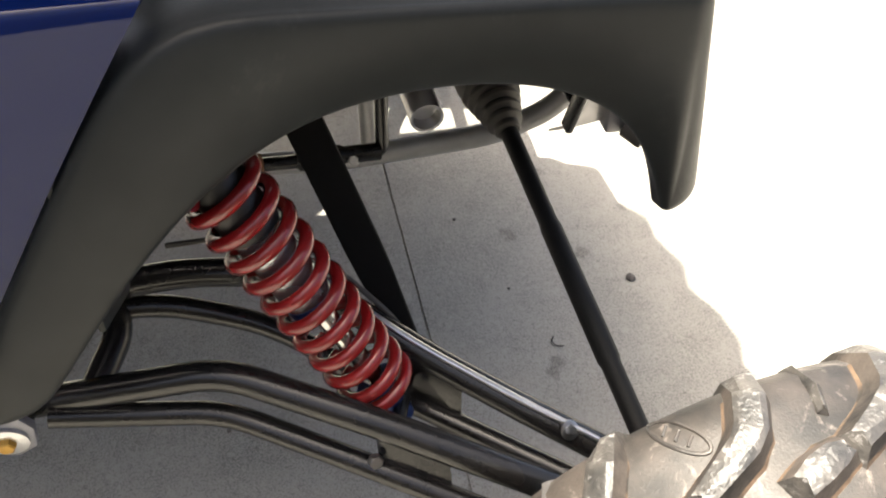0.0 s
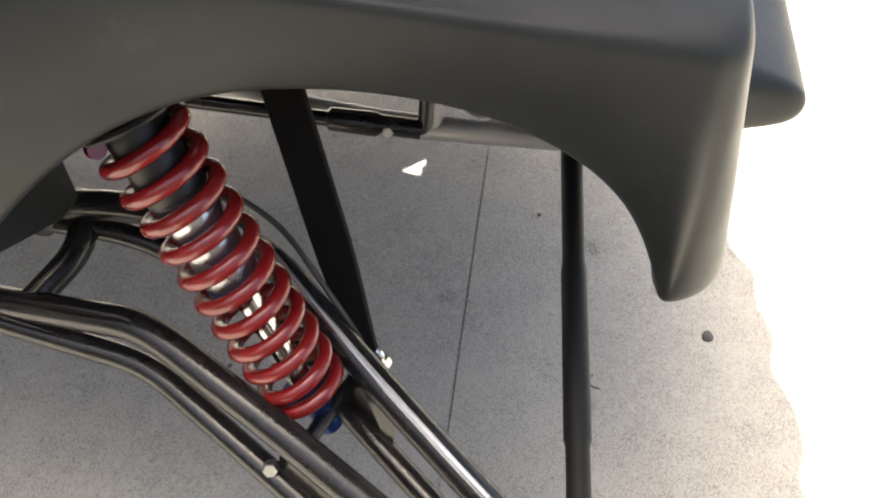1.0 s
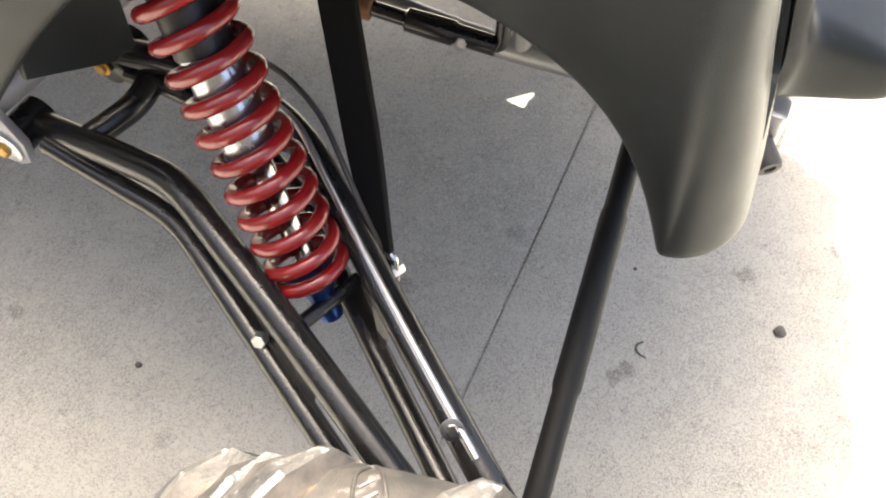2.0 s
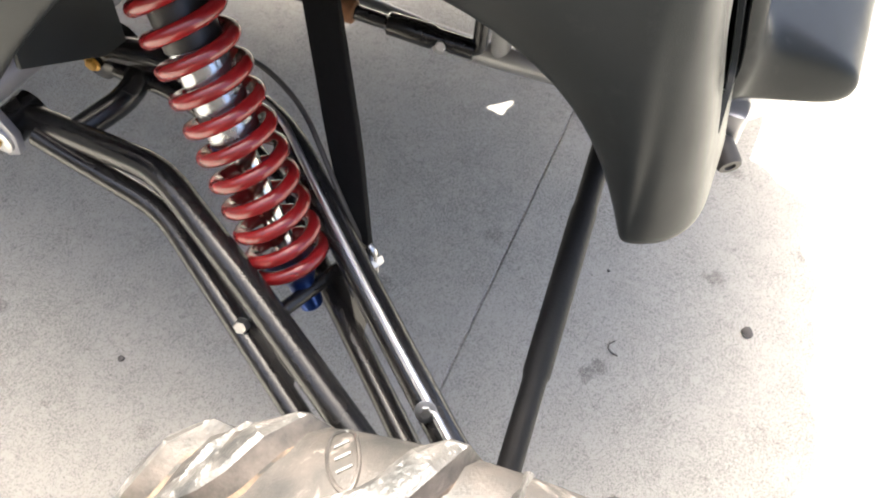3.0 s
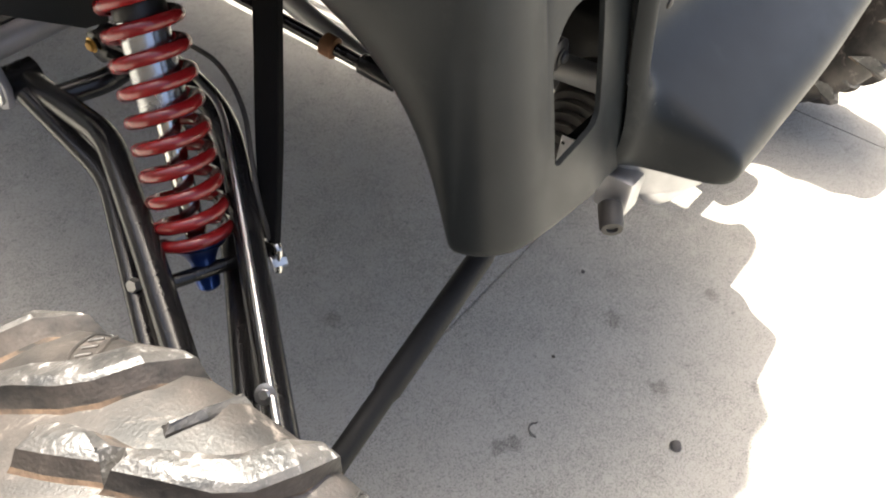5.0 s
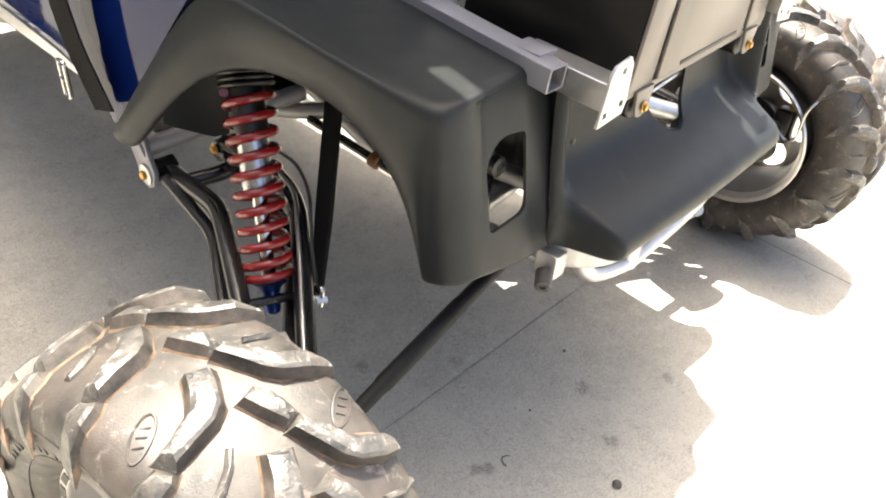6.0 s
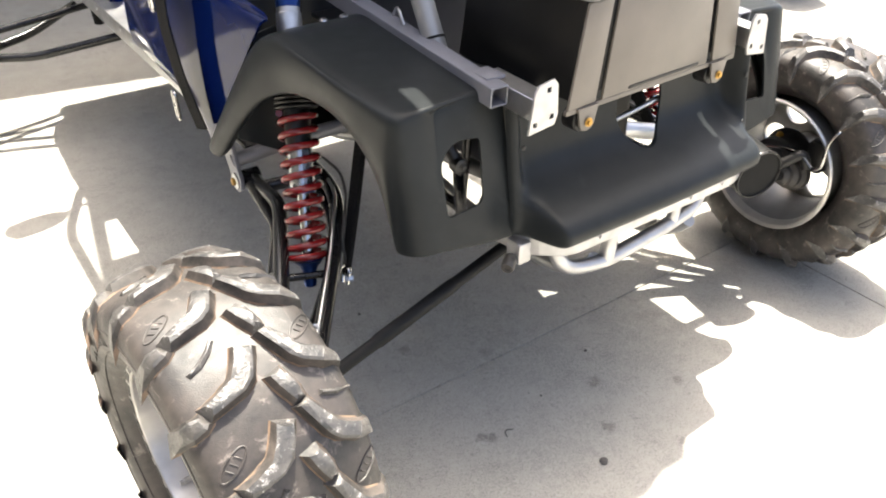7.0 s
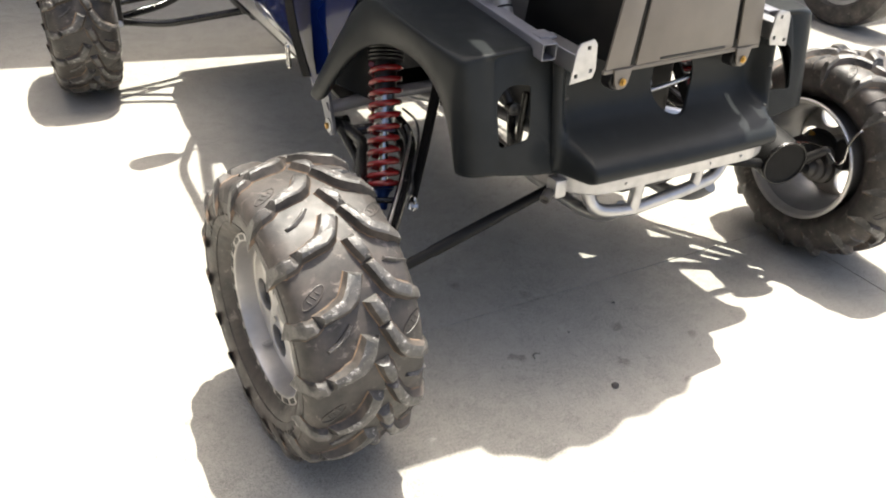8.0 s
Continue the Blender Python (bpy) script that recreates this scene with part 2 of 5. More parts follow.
def fillet(pts, r):
    """A polyline with its inner corners rounded."""
    pts = [Vector(p) for p in pts]
    if len(pts) < 3 or r <= 0:
        return pts
    out = [pts[0]]
    for a, b, c in zip(pts, pts[1:], pts[2:]):
        d1, d2 = (a - b), (c - b)
        k = min(r, d1.length * 0.45, d2.length * 0.45)
        p, q = b + d1.normalized() * k, b + d2.normalized() * k
        for i in range(7):
            t = i / 6
            out.append(p * (1 - t) ** 2 + b * 2 * t * (1 - t) + q * t * t)
    out.append(pts[-1])
    return out


def sweep(bm, pts, r, n=16, closed=False, caps=True):
    """A round tube of radius r (or one radius a point) along the points."""
    pts = [Vector(p) for p in pts]
    rs = r if isinstance(r, (list, tuple)) else [r] * len(pts)
    rings, up = [], None
    for i, p in enumerate(pts):
        if closed:
            d = pts[(i + 1) % len(pts)] - pts[i - 1]
        else:
            d = pts[min(i + 1, len(pts) - 1)] - pts[max(i - 1, 0)]
        d.normalize()
        if up is None:
            up = d.orthogonal().normalized()
        up = (up - d * up.dot(d)).normalized()
        s = d.cross(up)
        rings.append([bm.verts.new(p + (up * math.cos(2 * math.pi * k / n) + s * math.sin(2 * math.pi * k / n)) * rs[i]) for k in range(n)])
    pairs = list(zip(rings, rings[1:])) + ([(rings[-1], rings[0])] if closed else [])
    for a, b in pairs:
        for k in range(n):
            bm.faces.new((a[k], a[(k + 1) % n], b[(k + 1) % n], b[k]))
    if caps and not closed:
        bm.faces.new(rings[0][::-1])
        bm.faces.new(rings[-1])
    return bm


def tube(pts, r, n=16, bend=0.0):
    return sweep(bmesh.new(), fillet(pts, bend), r, n)


def block(size, bevel=0.0, at=(0, 0, 0), turn=None, segments=2, bm=None):
    bm = bm or bmesh.new()
    m = Matrix.Translation(at) @ (turn.to_4x4() if turn else Matrix()) @ Matrix.Diagonal((*size, 1))
    got = bmesh.ops.create_cube(bm, size=1, matrix=m)
    if bevel:
        edges = list({e for v in got["verts"] for e in v.link_edges})
        bmesh.ops.bevel(bm, geom=edges, offset=bevel, segments=segments, affect="EDGES", profile=0.5)
    return bm


def lathe(profile, n=48, bm=None, at=Matrix()):
    """Turns (along x, radius) points round the x axis."""
    bm = bm or bmesh.new()
    rings = []
    for w, r in profile:
        rings.append([bm.verts.new(at @ Vector((w, r * math.cos(2 * math.pi * k / n), r * math.sin(2 * math.pi * k / n)))) for k in range(n)])
    for a, b in zip(rings, rings[1:]):
        for k in range(n):
            bm.faces.new((a[k], a[(k + 1) % n], b[(k + 1) % n], b[k]))
    return bm


def along(a, b):
    """The pose whose x axis runs from a to b."""
    a, b = Vector(a), Vector(b)
    return Matrix.Translation(a) @ (b - a).to_track_quat("X", "Z").to_matrix().to_4x4()


def turned(a, b, profile, n=32, bm=None):
    """A turned piece from a towards b; the profile runs along in metres."""
    return lathe([(profile[0][0], 1e-5)] + list(profile) + [(profile[-1][0], 1e-5)], n, bm, along(a, b))


def baked(ob):
    me = bpy.data.meshes.new_from_object(ob.evaluated_get(bpy.context.evaluated_depsgraph_get()))
    return me


def flat(loops, depth, bevel=0.0, m=Matrix()):
    """A plate in its own xy plane from an outline and the outlines of its holes, depth thick, as a bmesh."""
    cu = bpy.data.curves.new("outline", "CURVE")
    cu.dimensions, cu.fill_mode, cu.extrude, cu.bevel_depth, cu.bevel_resolution = "2D", "BOTH", depth / 2 - bevel, bevel, 1
    for loop in loops:
        sp = cu.splines.new("POLY")
        sp.points.add(len(loop) - 1)
        for q, (x, y) in zip(sp.points, loop):
            q.co = (x, y, 0, 1)
        sp.use_cyclic_u = True
    ob = new("outline", cu)
    bpy.context.view_layer.update()
    me = baked(ob)
    bpy.data.objects.remove(ob)
    bpy.data.curves.remove(cu)
    bm = bmesh.new()
    bm.from_mesh(me)
    bpy.data.meshes.remove(me)
    bmesh.ops.remove_doubles(bm, verts=bm.verts, dist=1e-5)
    bm.transform(m)
    return bm


def ring(cx, cy, r, n=28, ry=None, a0=0.0):
    return [(cx + r * math.cos(a0 + 2 * math.pi * k / n), cy + (ry or r) * math.sin(a0 + 2 * math.pi * k / n)) for k in range(n)]


def rounded(x0, y0, x1, y1, r, n=6):
    out = []
    for cx, cy, a in ((x1 - r, y1 - r, 0), (x0 + r, y1 - r, 90), (x0 + r, y0 + r, 180), (x1 - r, y0 + r, 270)):
        out += [(cx + r * math.cos(radians(a + 90 * i / n)), cy + r * math.sin(radians(a + 90 * i / n))) for i in range(n + 1)]
    return out


def cut(bm, cutters, name="cut"):
    """Takes the closed cutters out of a closed bmesh and gives the mesh."""
    me = bpy.data.meshes.new(name)
    bmesh.ops.recalc_face_normals(bm, faces=bm.faces)
    bm.to_mesh(me)
    bm.free()
    ob = new(name, me)
    temp = []
    for c in cutters:
        bmesh.ops.recalc_face_normals(c, faces=c.faces)
        cm = bpy.data.meshes.new("cutter")
        c.to_mesh(cm)
        c.free()
        co = new("cutter", cm)
        md = ob.modifiers.new("cut", "BOOLEAN")
        md.operation, md.object, md.solver = "DIFFERENCE", co, "EXACT"
        temp.append(co)
    bpy.context.view_layer.update()
    out = baked(ob)
    for o in [ob] + temp:
        d = o.data
        bpy.data.objects.remove(o)
        bpy.data.meshes.remove(d)
    b = bmesh.new()
    b.from_mesh(out)
    bpy.data.meshes.remove(out)
    return b


def hexbolt(at, way, r=0.008, h=0.006, washer=0.0):
    """A hexagon head with its washer, looking along way."""
    a = Vector(at)
    b = a + Vector(way).normalized()
    bm = bmesh.new()
    if washer:
        turned(a, b, [(0, washer), (0.0018, washer), (0.002, washer * 0.95)], 20, bm)
    q = along(a, b)
    lathe([(0.001, 1e-5), (0.001, r), (h * 0.8, r), (h, r * 0.82), (h, 1e-5)], 6, bm, q)
    return bm


# ---- ground ----
def build_ground():
    """One sheet to the horizon with two sawn joints as real grooves."""
    bm = bmesh.new()
    xs = [-400, -40, -8, -4, -2, -1, 0, 0.8490, 0.8500, 0.8520, 0.8530, 2, 4, 8, 40, 400]
    ys = [-400, -40, -8, -3, -1, 0.2545, 0.2558, 0.2582, 0.2595, 1, 2, 3, 5.5, 9, 40, 400]

    def z(x, y):
        return -0.005 if (abs(x - 0.851) < 0.0012 and y < 0.256) or (abs(y - 0.257) < 0.0015 and x > -0.9) else 0.0
    grid = [[bm.verts.new((x, y + (0.0135 + 0.0125 * max(-2, min(2, x)) if 0.25 < y < 0.26 else 0), z(x, y))) for y in ys] for x in xs]
    for i in range(len(xs) - 1):
        for j in range(len(ys) - 1):
            bm.faces.new((grid[i][j], grid[i + 1][j], grid[i + 1][j + 1], grid[i][j + 1]))
    ob = part("ground", bm, CONCRETE)
    return tagged(ob, "grey weathered concrete driveway with sawn joints", "ground", kind="structure")


build_ground()


def pebble(x, y, r, seed):
    rnd = random.Random(seed)
    bm = bmesh.new()
    bmesh.ops.create_icosphere(bm, subdivisions=2, radius=r)
    for v in bm.verts:
        k = noise.noise(v.co * (1.2 / r) + Vector((seed, 0, 0)))
        v.co *= 1 + 0.28 * k
        v.co.z *= 0.6
    bm.transform(Matrix.Translation((x, y, r * 0.45)) @ Euler((0, 0, rnd.random() * 6)).to_matrix().to_4x4())
    return tagged(part("pebble", bm, PEBBLE), "small dark grey pebble on the concrete", "stone", "pebbles on the driveway")


PEBBLE = material("pebble_stone", (0.11, 0.10, 0.09), 0.8, vary=0.4, scale=80, bump=0.4)
for i, (x, y, r) in enumerate([(-0.172, -0.134, 0.0095), (-0.62, 0.72, 0.005), (0.05, 0.16, 0.004), (-0.35, 0.62, 0.004), (-0.15, 0.1, 0.003)]):
    pebble(x, y, r, i)

leaf = tube([(-0.299, 0.040, 0.003), (-0.297, 0.054, 0.004), (-0.285, 0.060, 0.003), (-0.275, 0.052, 0.003)], 0.0012, 6, 0.008)
tagged(part("twig", leaf, PEBBLE), "thin curled dry twig on the concrete", "twig")


# ---- building with the garage door, whose canopy shades the drive ----
def build_garage():
    yaw = Matrix.Translation((-1.4, 5.0, 0)) @ Matrix.Rotation(radians(-4), 4, "Z")
    bm = flat([[(-9, 0), (9, 0), (9, 3.4), (-9, 3.4)], [(-1.6, 0.002), (1.4, 0.002), (1.4, 2.2), (-1.6, 2.2)]], 0.2, 0, yaw @ Matrix.Translation((0, 0.25, 0)) @ Matrix.Rotation(radians(90), 4, "X"))
    wall = tagged(part("wall_north", bm, STUCCO), "pale stucco garage wall", "wall", kind="structure")
    bm = block((18, 2.46, 0.18), 0.01, (0, 0.05, 3.51))
    bm.transform(yaw @ Matrix.Rotation(radians(-6.6), 4, "Z"))
    tagged(part("canopy", bm, STUCCO), "deep flat canopy over the garage door", "canopy", kind="structure")
    door = tagged(new("door_1"), "closed pale sectional garage door with horizontal ribs", "garage door", kind="structure")
    for k in range(11):
        p = block((2.98, 0.045, 0.192), 0.006, (-0.1, 0.3 + (0.006 if k % 2 else 0), 0.106 + k * 0.198))
        p.transform(yaw)
        part("panel", p, DOORMAT, door)
    seal = block((2.98, 0.05, 0.03), 0.004, (-0.1, 0.27, 0.016))
    seal.transform(yaw)
    part("bottom_seal", seal, BLACKMETAL, door, "black rubber bottom seal")
    back = flat([[(-1.7, 0), (1.6, 0), (1.6, 2.3), (-1.7, 2.3)]], 0.05, 0, yaw @ Matrix.Translation((0, 0.45, 0)) @ Matrix.Rotation(radians(90), 4, "X"))
    part("backing", back, BLACKMETAL, door)


build_garage()


def build_west_wall():
    """An added, unseen wall that blocks sky light from the west and darkens reflections."""
    bm = block((0.2, 16.0, 4.6), 0.01, (-6.0, -3.2, 2.3))
    tagged(part("shade_wall_west", bm, DARKWALL), "plain brown wall, added out of view to dim the west side", "wall", kind="structure")


build_west_wall()

# ---- the buggy ----
buggy = tagged(new("off_road_buggy"), "blue and black off-road buggy with long-travel suspension and knobbly tyres", "off-road buggy")


def tyre_mesh():
    half = [(0.0, 0.327), (0.04, 0.3265), (0.08, 0.323), (0.104, 0.315), (0.115, 0.302), (0.1200, 0.285), (0.1205, 0.265), (0.1175, 0.247), (0.1115, 0.232), (0.104, 0.220), (0.096, 0.2105), (0.089, 0.2045), (0.084, 0.197)]
    prof = [(-w, r) for w, r in half[::-1]] + half[1:]
    prof += [(0.076, 0.196), (0.0, 0.203), (-0.076, 0.196), (-0.084, 0.197)]
    bm = lathe(prof, 96)
    bmesh.ops.remove_doubles(bm, verts=bm.verts, dist=1e-5)
    me = bpy.data.meshes.new("tyre")
    finish(bm, 50)
    bm.to_mesh(me)
    bm.free()
    me.materials.append(RUBBER)
    return me


def base_r(w):
    w = abs(w)
    t = [(0.0, 0.327), (0.04, 0.3265), (0.08, 0.323), (0.104, 0.315), (0.115, 0.302), (0.1200, 0.288), (0.128, 0.268)]
    for (a, ra), (b, rb) in zip(t, t[1:]):
        if w <= b:
            return ra + (rb - ra) * (w - a) / (b - a)
    return 0.25


def lug_mesh(name, line, widths, h, taper=0.0075, fade=1.0, sink=0.004):
    """A tread block that follows a bent line (w across, s round) on the tyre; its flanks lean and its top wears round."""
    pts = [Vector((w, s, 0)) for w, s in line]
    n = len(pts)
    left, right = [], []
    for i, p in enumerate(pts):
        d = (pts[min(i + 1, n - 1)] - pts[max(i - 1, 0)]).normalized()
        q = Vector((-d.y, d.x, 0))
        k = widths[i] / 2
        left.append((p + q * k, q, d))
        right.append((p - q * k, -q, d))
    bm = bmesh.new()

    def put(w, s, up):
        r = base_r(w) + up
        w += math.copysign(0.12 * max(0, up) * min(1, max(0, (abs(w) - 0.10) / 0.02)), w)
        a = s / 0.34
        w, a, r = w + rnd.uniform(-1, 1) * worn, a + rnd.uniform(-3, 3) * worn, r + rnd.uniform(-0.6, 0.6) * worn
        return bm.verts.new((w, r * math.sin(a), r * math.cos(a)))
    rnd = random.Random(7)
    worn = 0.0012 if h > 0.012 else 0.0
    rows = []
    for i in range(n):
        l, r = left[i], right[i]
        e = Vector((0, 0, 0))
        if i == 0:
            e = -l[2]
        elif i == n - 1:
            e = l[2]
        end = i in (0, n - 1)
        hh = h * ((0.86 if h > 0.012 else 1) * (fade if i == n - 1 else 1) if end else 1)
        inset = 0.006 if end and h > 0.012 else 0.0025
        lean = 0.0045 if h > 0.012 else 0.001
        top = lean + (0.0045 if end and h > 0.012 else 0.0025)
        o = []
        for q in (l, r):
            o.append([q[0] + q[1] * taper + e * taper, q[0] + q[1] * taper * 0.5 + e * taper * 0.5, q[0] - q[1] * lean * 0.4 - e * lean * 0.4, q[0] - q[1] * top - e * inset])
        o = o[0] + o[1][::-1]
        up = [-sink, 0.003, hh - 0.003, hh, hh, hh - 0.003, 0.003, -sink]
        rows.append([put(v.x, v.y, u) for v, u in zip(o, up)])
    for a, b in zip(rows, rows[1:]):
        for k in range(7):
            f = bm.faces.new((a[k], a[k + 1], b[k + 1], b[k]))
            f.material_index = 0 if h <= 0.012 else (1, 2, 0, 0, 0, 2, 1)[k]
    bm.faces.new(rows[0][::-1])
    bm.faces.new(rows[-1])
    finish(bm, 28)
    me = bpy.data.meshes.new(name)
    bm.to_mesh(me)
    bm.free()
    me.materials.append(TREAD)
    me.materials.append(TREAD_DUST)
    me.materials.append(FLANK)
    return me


LUGS = 16
TYRE = tyre_mesh()
H = 0.023
# inner and outer lugs lean the same way round
LUG_IN = lug_mesh("tread_block", [(0.0352, 0.006), (0.0457, -0.022), (0.0581, -0.048), (0.0686, -0.060), (0.0933, -0.075), (0.1200, -0.086)], [0.019, 0.022, 0.027, 0.029, 0.029, 0.027], H)
LUG_OUT = lug_mesh("tread_block", [(0.0009, -0.008), (-0.0095, -0.030), (-0.0210, -0.053), (-0.0324, -0.062), (-0.0552, -0.070), (-0.0800, -0.077)], [0.028, 0.029, 0.033, 0.031, 0.025, 0.021], H)
LUG_MID = lug_mesh("tread_block", [(0.0191, -0.067), (0.0247, -0.086), (0.0305, -0.104), (0.0343, -0.120)], [0.021, 0.024, 0.023, 0.016], H * 0.92)
LUG_SHO = lug_mesh("tread_block", [(-0.0860, -0.084), (-0.0933, -0.088), (-0.1066, -0.090), (-0.1210, -0.088)], [0.020, 0.026, 0.032, 0.030], H * 0.72)
RIB_IN = lug_mesh("tread_block", [(0.0666, 0.006), (0.0876, -0.004), (0.1162, -0.008)], [0.005, 0.007, 0.006], 0.008, 0.003)
RIB_OUT = lug_mesh("tread_block", [(-0.0295, -0.105), (-0.0419, -0.122), (-0.0591, -0.136), (-0.0762, -0.144)], [0.004, 0.006, 0.007, 0.004], 0.008, 0.003)


def oval_mesh(w0, s0):
    bm = bmesh.new()
    pts = []
    for k in range(28):
        a = 2 * math.pi * k / 28
        u, v = 0.028 * math.cos(a), 0.011 * math.sin(a)
        w, s = w0 + u * 0.75 - v * 0.66, s0 + u * 0.66 + v * 0.75
        r = base_r(w) + 0.0004
        pts.append((w, r * math.sin(s / 0.34), r * math.cos(s / 0.34)))
    sweep(bm, pts, 0.0016, 6, closed=True)
    for k in (-0.011, 0.0, 0.011):
        q = []
        for v in (-0.0055, 0.0055):
            w, s = w0 + k * 0.75 - v * 0.66, s0 + k * 0.66 + v * 0.75
            r = base_r(w) + 0.0004
            q.append((w, r * math.sin(s / 0.34), r * math.cos(s / 0.34)))
        sweep(bm, q, 0.0014, 6)
    finish(bm)
    me = bpy.data.meshes.new("emblem")
    bm.to_mesh(me)
    bm.free()
    me.materials.append(RUBBER)
    return me


OVAL_OUT, OVAL_IN = oval_mesh(-0.078, -0.030), oval_mesh(0.091, -0.142)


def sidewall_mesh():
    """Raised bars in place of the moulded writing on the outer sidewall."""
    bm = bmesh.new()
    rnd = random.Random(3)
    for a0 in (20, 200):
        for k in range(9):
            a = radians(a0 + k * 5.2)
            h = rnd.choice((0.010, 0.013, 0.013))
            m = Matrix.Rotation(-a, 4, "X") @ Matrix.Translation((-0.1188, 0, 0.254))
            b = block((0.0016, rnd.choice((0.003, 0.009, 0.011)), h), 0.0, (0, 0, 0))
            b.transform(m)
            tmp = bpy.data.meshes.new("t")
            b.to_mesh(tmp)
            b.free()
            bm.from_mesh(tmp)
            bpy.data.meshes.remove(tmp)
    sweep(bm, [(-0.1202, 0.281 * math.sin(t), 0.281 * math.cos(t)) for t in [2 * math.pi * k / 72 for k in range(72)]], 0.0016, 6, closed=True)
    sweep(bm, [(-0.1118, 0.232 * math.sin(t), 0.232 * math.cos(t)) for t in [2 * math.pi * k / 72 for k in range(72)]], 0.0014, 6, closed=True)
    finish(bm)
    me = bpy.data.meshes.new("sidewall_marking")
    bm.to_mesh(me)
    bm.free()
    me.materials.append(RUBBER)
    return me


SIDEWALL = sidewall_mesh()


def rim_meshes():
    """Barrel with its lips, the dished disc with six round windows, all about the x axis; the face looks along -x."""
    barrel = lathe([(-0.113, 0.1765), (-0.1145, 0.178), (-0.1145, 0.194), (-0.111, 0.1965), (-0.104, 0.194), (-0.098, 0.185), (-0.06, 0.178), (-0.03, 0.165), (0.03, 0.165), (0.07, 0.175), (0.098, 0.185), (0.104, 0.194), (0.111, 0.196), (0.115, 0.192), (0.111, 0.184), (0.09, 0.174), (0.06, 0.165), (0.03, 0.158), (-0.03, 0.158), (-0.060, 0.155), (-0.066, 0.160), (-0.069, 0.1655), (-0.074, 0.1700), (-0.080, 0.1705), (-0.096, 0.1735), (-0.110, 0.1755), (-0.113, 0.1765)], 72)
    bmesh.ops.remove_doubles(barrel, verts=barrel.verts, dist=1e-5)
    turn = Matrix.Rotation(radians(90), 4, "Y")
    holes = [ring(0.112 * math.cos(a), 0.112 * math.sin(a), 0.0415, 32) for a in [radians(60 * k + 22) for k in range(6)]]
    disc = flat([ring(0, 0, 0.158, 72), ring(0, 0, 0.03, 24)] + holes, 0.014, 0.003, Matrix.Translation((-0.068, 0, 0)) @ turn)
    return barrel, disc


RIM_B, RIM_D = rim_meshes()
finish(RIM_B), finish(RIM_D)
RIM_ME = bpy.data.meshes.new("rim")
RIM_B.to_mesh(RIM_ME)
RIM_ME.materials.append(RIM_MAT)
RIM_ME.materials.append(RIM_INNER)
# inner barrel faces take the grey with the shade in it
for poly in RIM_ME.polygons:
    poly.material_index = 1 if -0.062 < poly.center.x < 0.092 else 0
DISC_ME = bpy.data.meshes.new("wheel_disc")
RIM_D.to_mesh(DISC_ME)
DISC_ME.materials.append(RIM_MAT)


def mark_mesh():
    bm = bmesh.new()
    rows = []
    for k in range(4):
        t = radians(-5 + 10 * k / 3)
        rows.append([bm.verts.new((-0.1142, r * math.sin(t), r * math.cos(t))) for r in (0.1800, 0.1915)])
    for p, q in zip(rows, rows[1:]):
        bm.faces.new((p[0], p[1], q[1], q[0]))
    got = bmesh.ops.extrude_face_region(bm, geom=bm.faces[:])
    for v in got["geom"]:
        if isinstance(v, bmesh.types.BMVert):
            v.co += Vector((-0.0012, 0, 0))
    finish(bm)
    me = bpy.data.meshes.new("rim_window")
    bm.to_mesh(me)
    me.materials.append(RIM_DARK)
    return me


MARK = mark_mesh()
HUB = bpy.data.meshes.new("hub")
hb = turned((-0.079, 0, 0), (0, 0, 0), [(0, 0.020), (0.003, 0.026), (0.012, 0.028), (0.016, 0.05), (0.08, 0.05), (0.10, 0.042), (0.13, 0.042)], 32)
finish(hb)
hb.to_mesh(HUB)
HUB.materials.append(RIM_INNER)
NUT = bpy.data.meshes.new("lug_nut")
nb = hexbolt((0, 0, 0), (-1, 0, 0), 0.0070, 0.005)
finish(nb)
nb.to_mesh(NUT)
NUT.materials.append(RIM_MAT)
VALVE = bpy.data.meshes.new("valve_stem")
vb = turned((0, 0, 0), (-1, 0, 0), [(0, 0.006), (0.014, 0.006), (0.016, 0.0045), (0.022, 0.0045)], 12)
finish(vb)
vb.to_mesh(VALVE)
VALVE.materials.append(RIM_MAT)


def child(name, me, parent, m):
    ob = new(name, me)
    ob.parent = parent
    ob.matrix_basis = m
    return ob


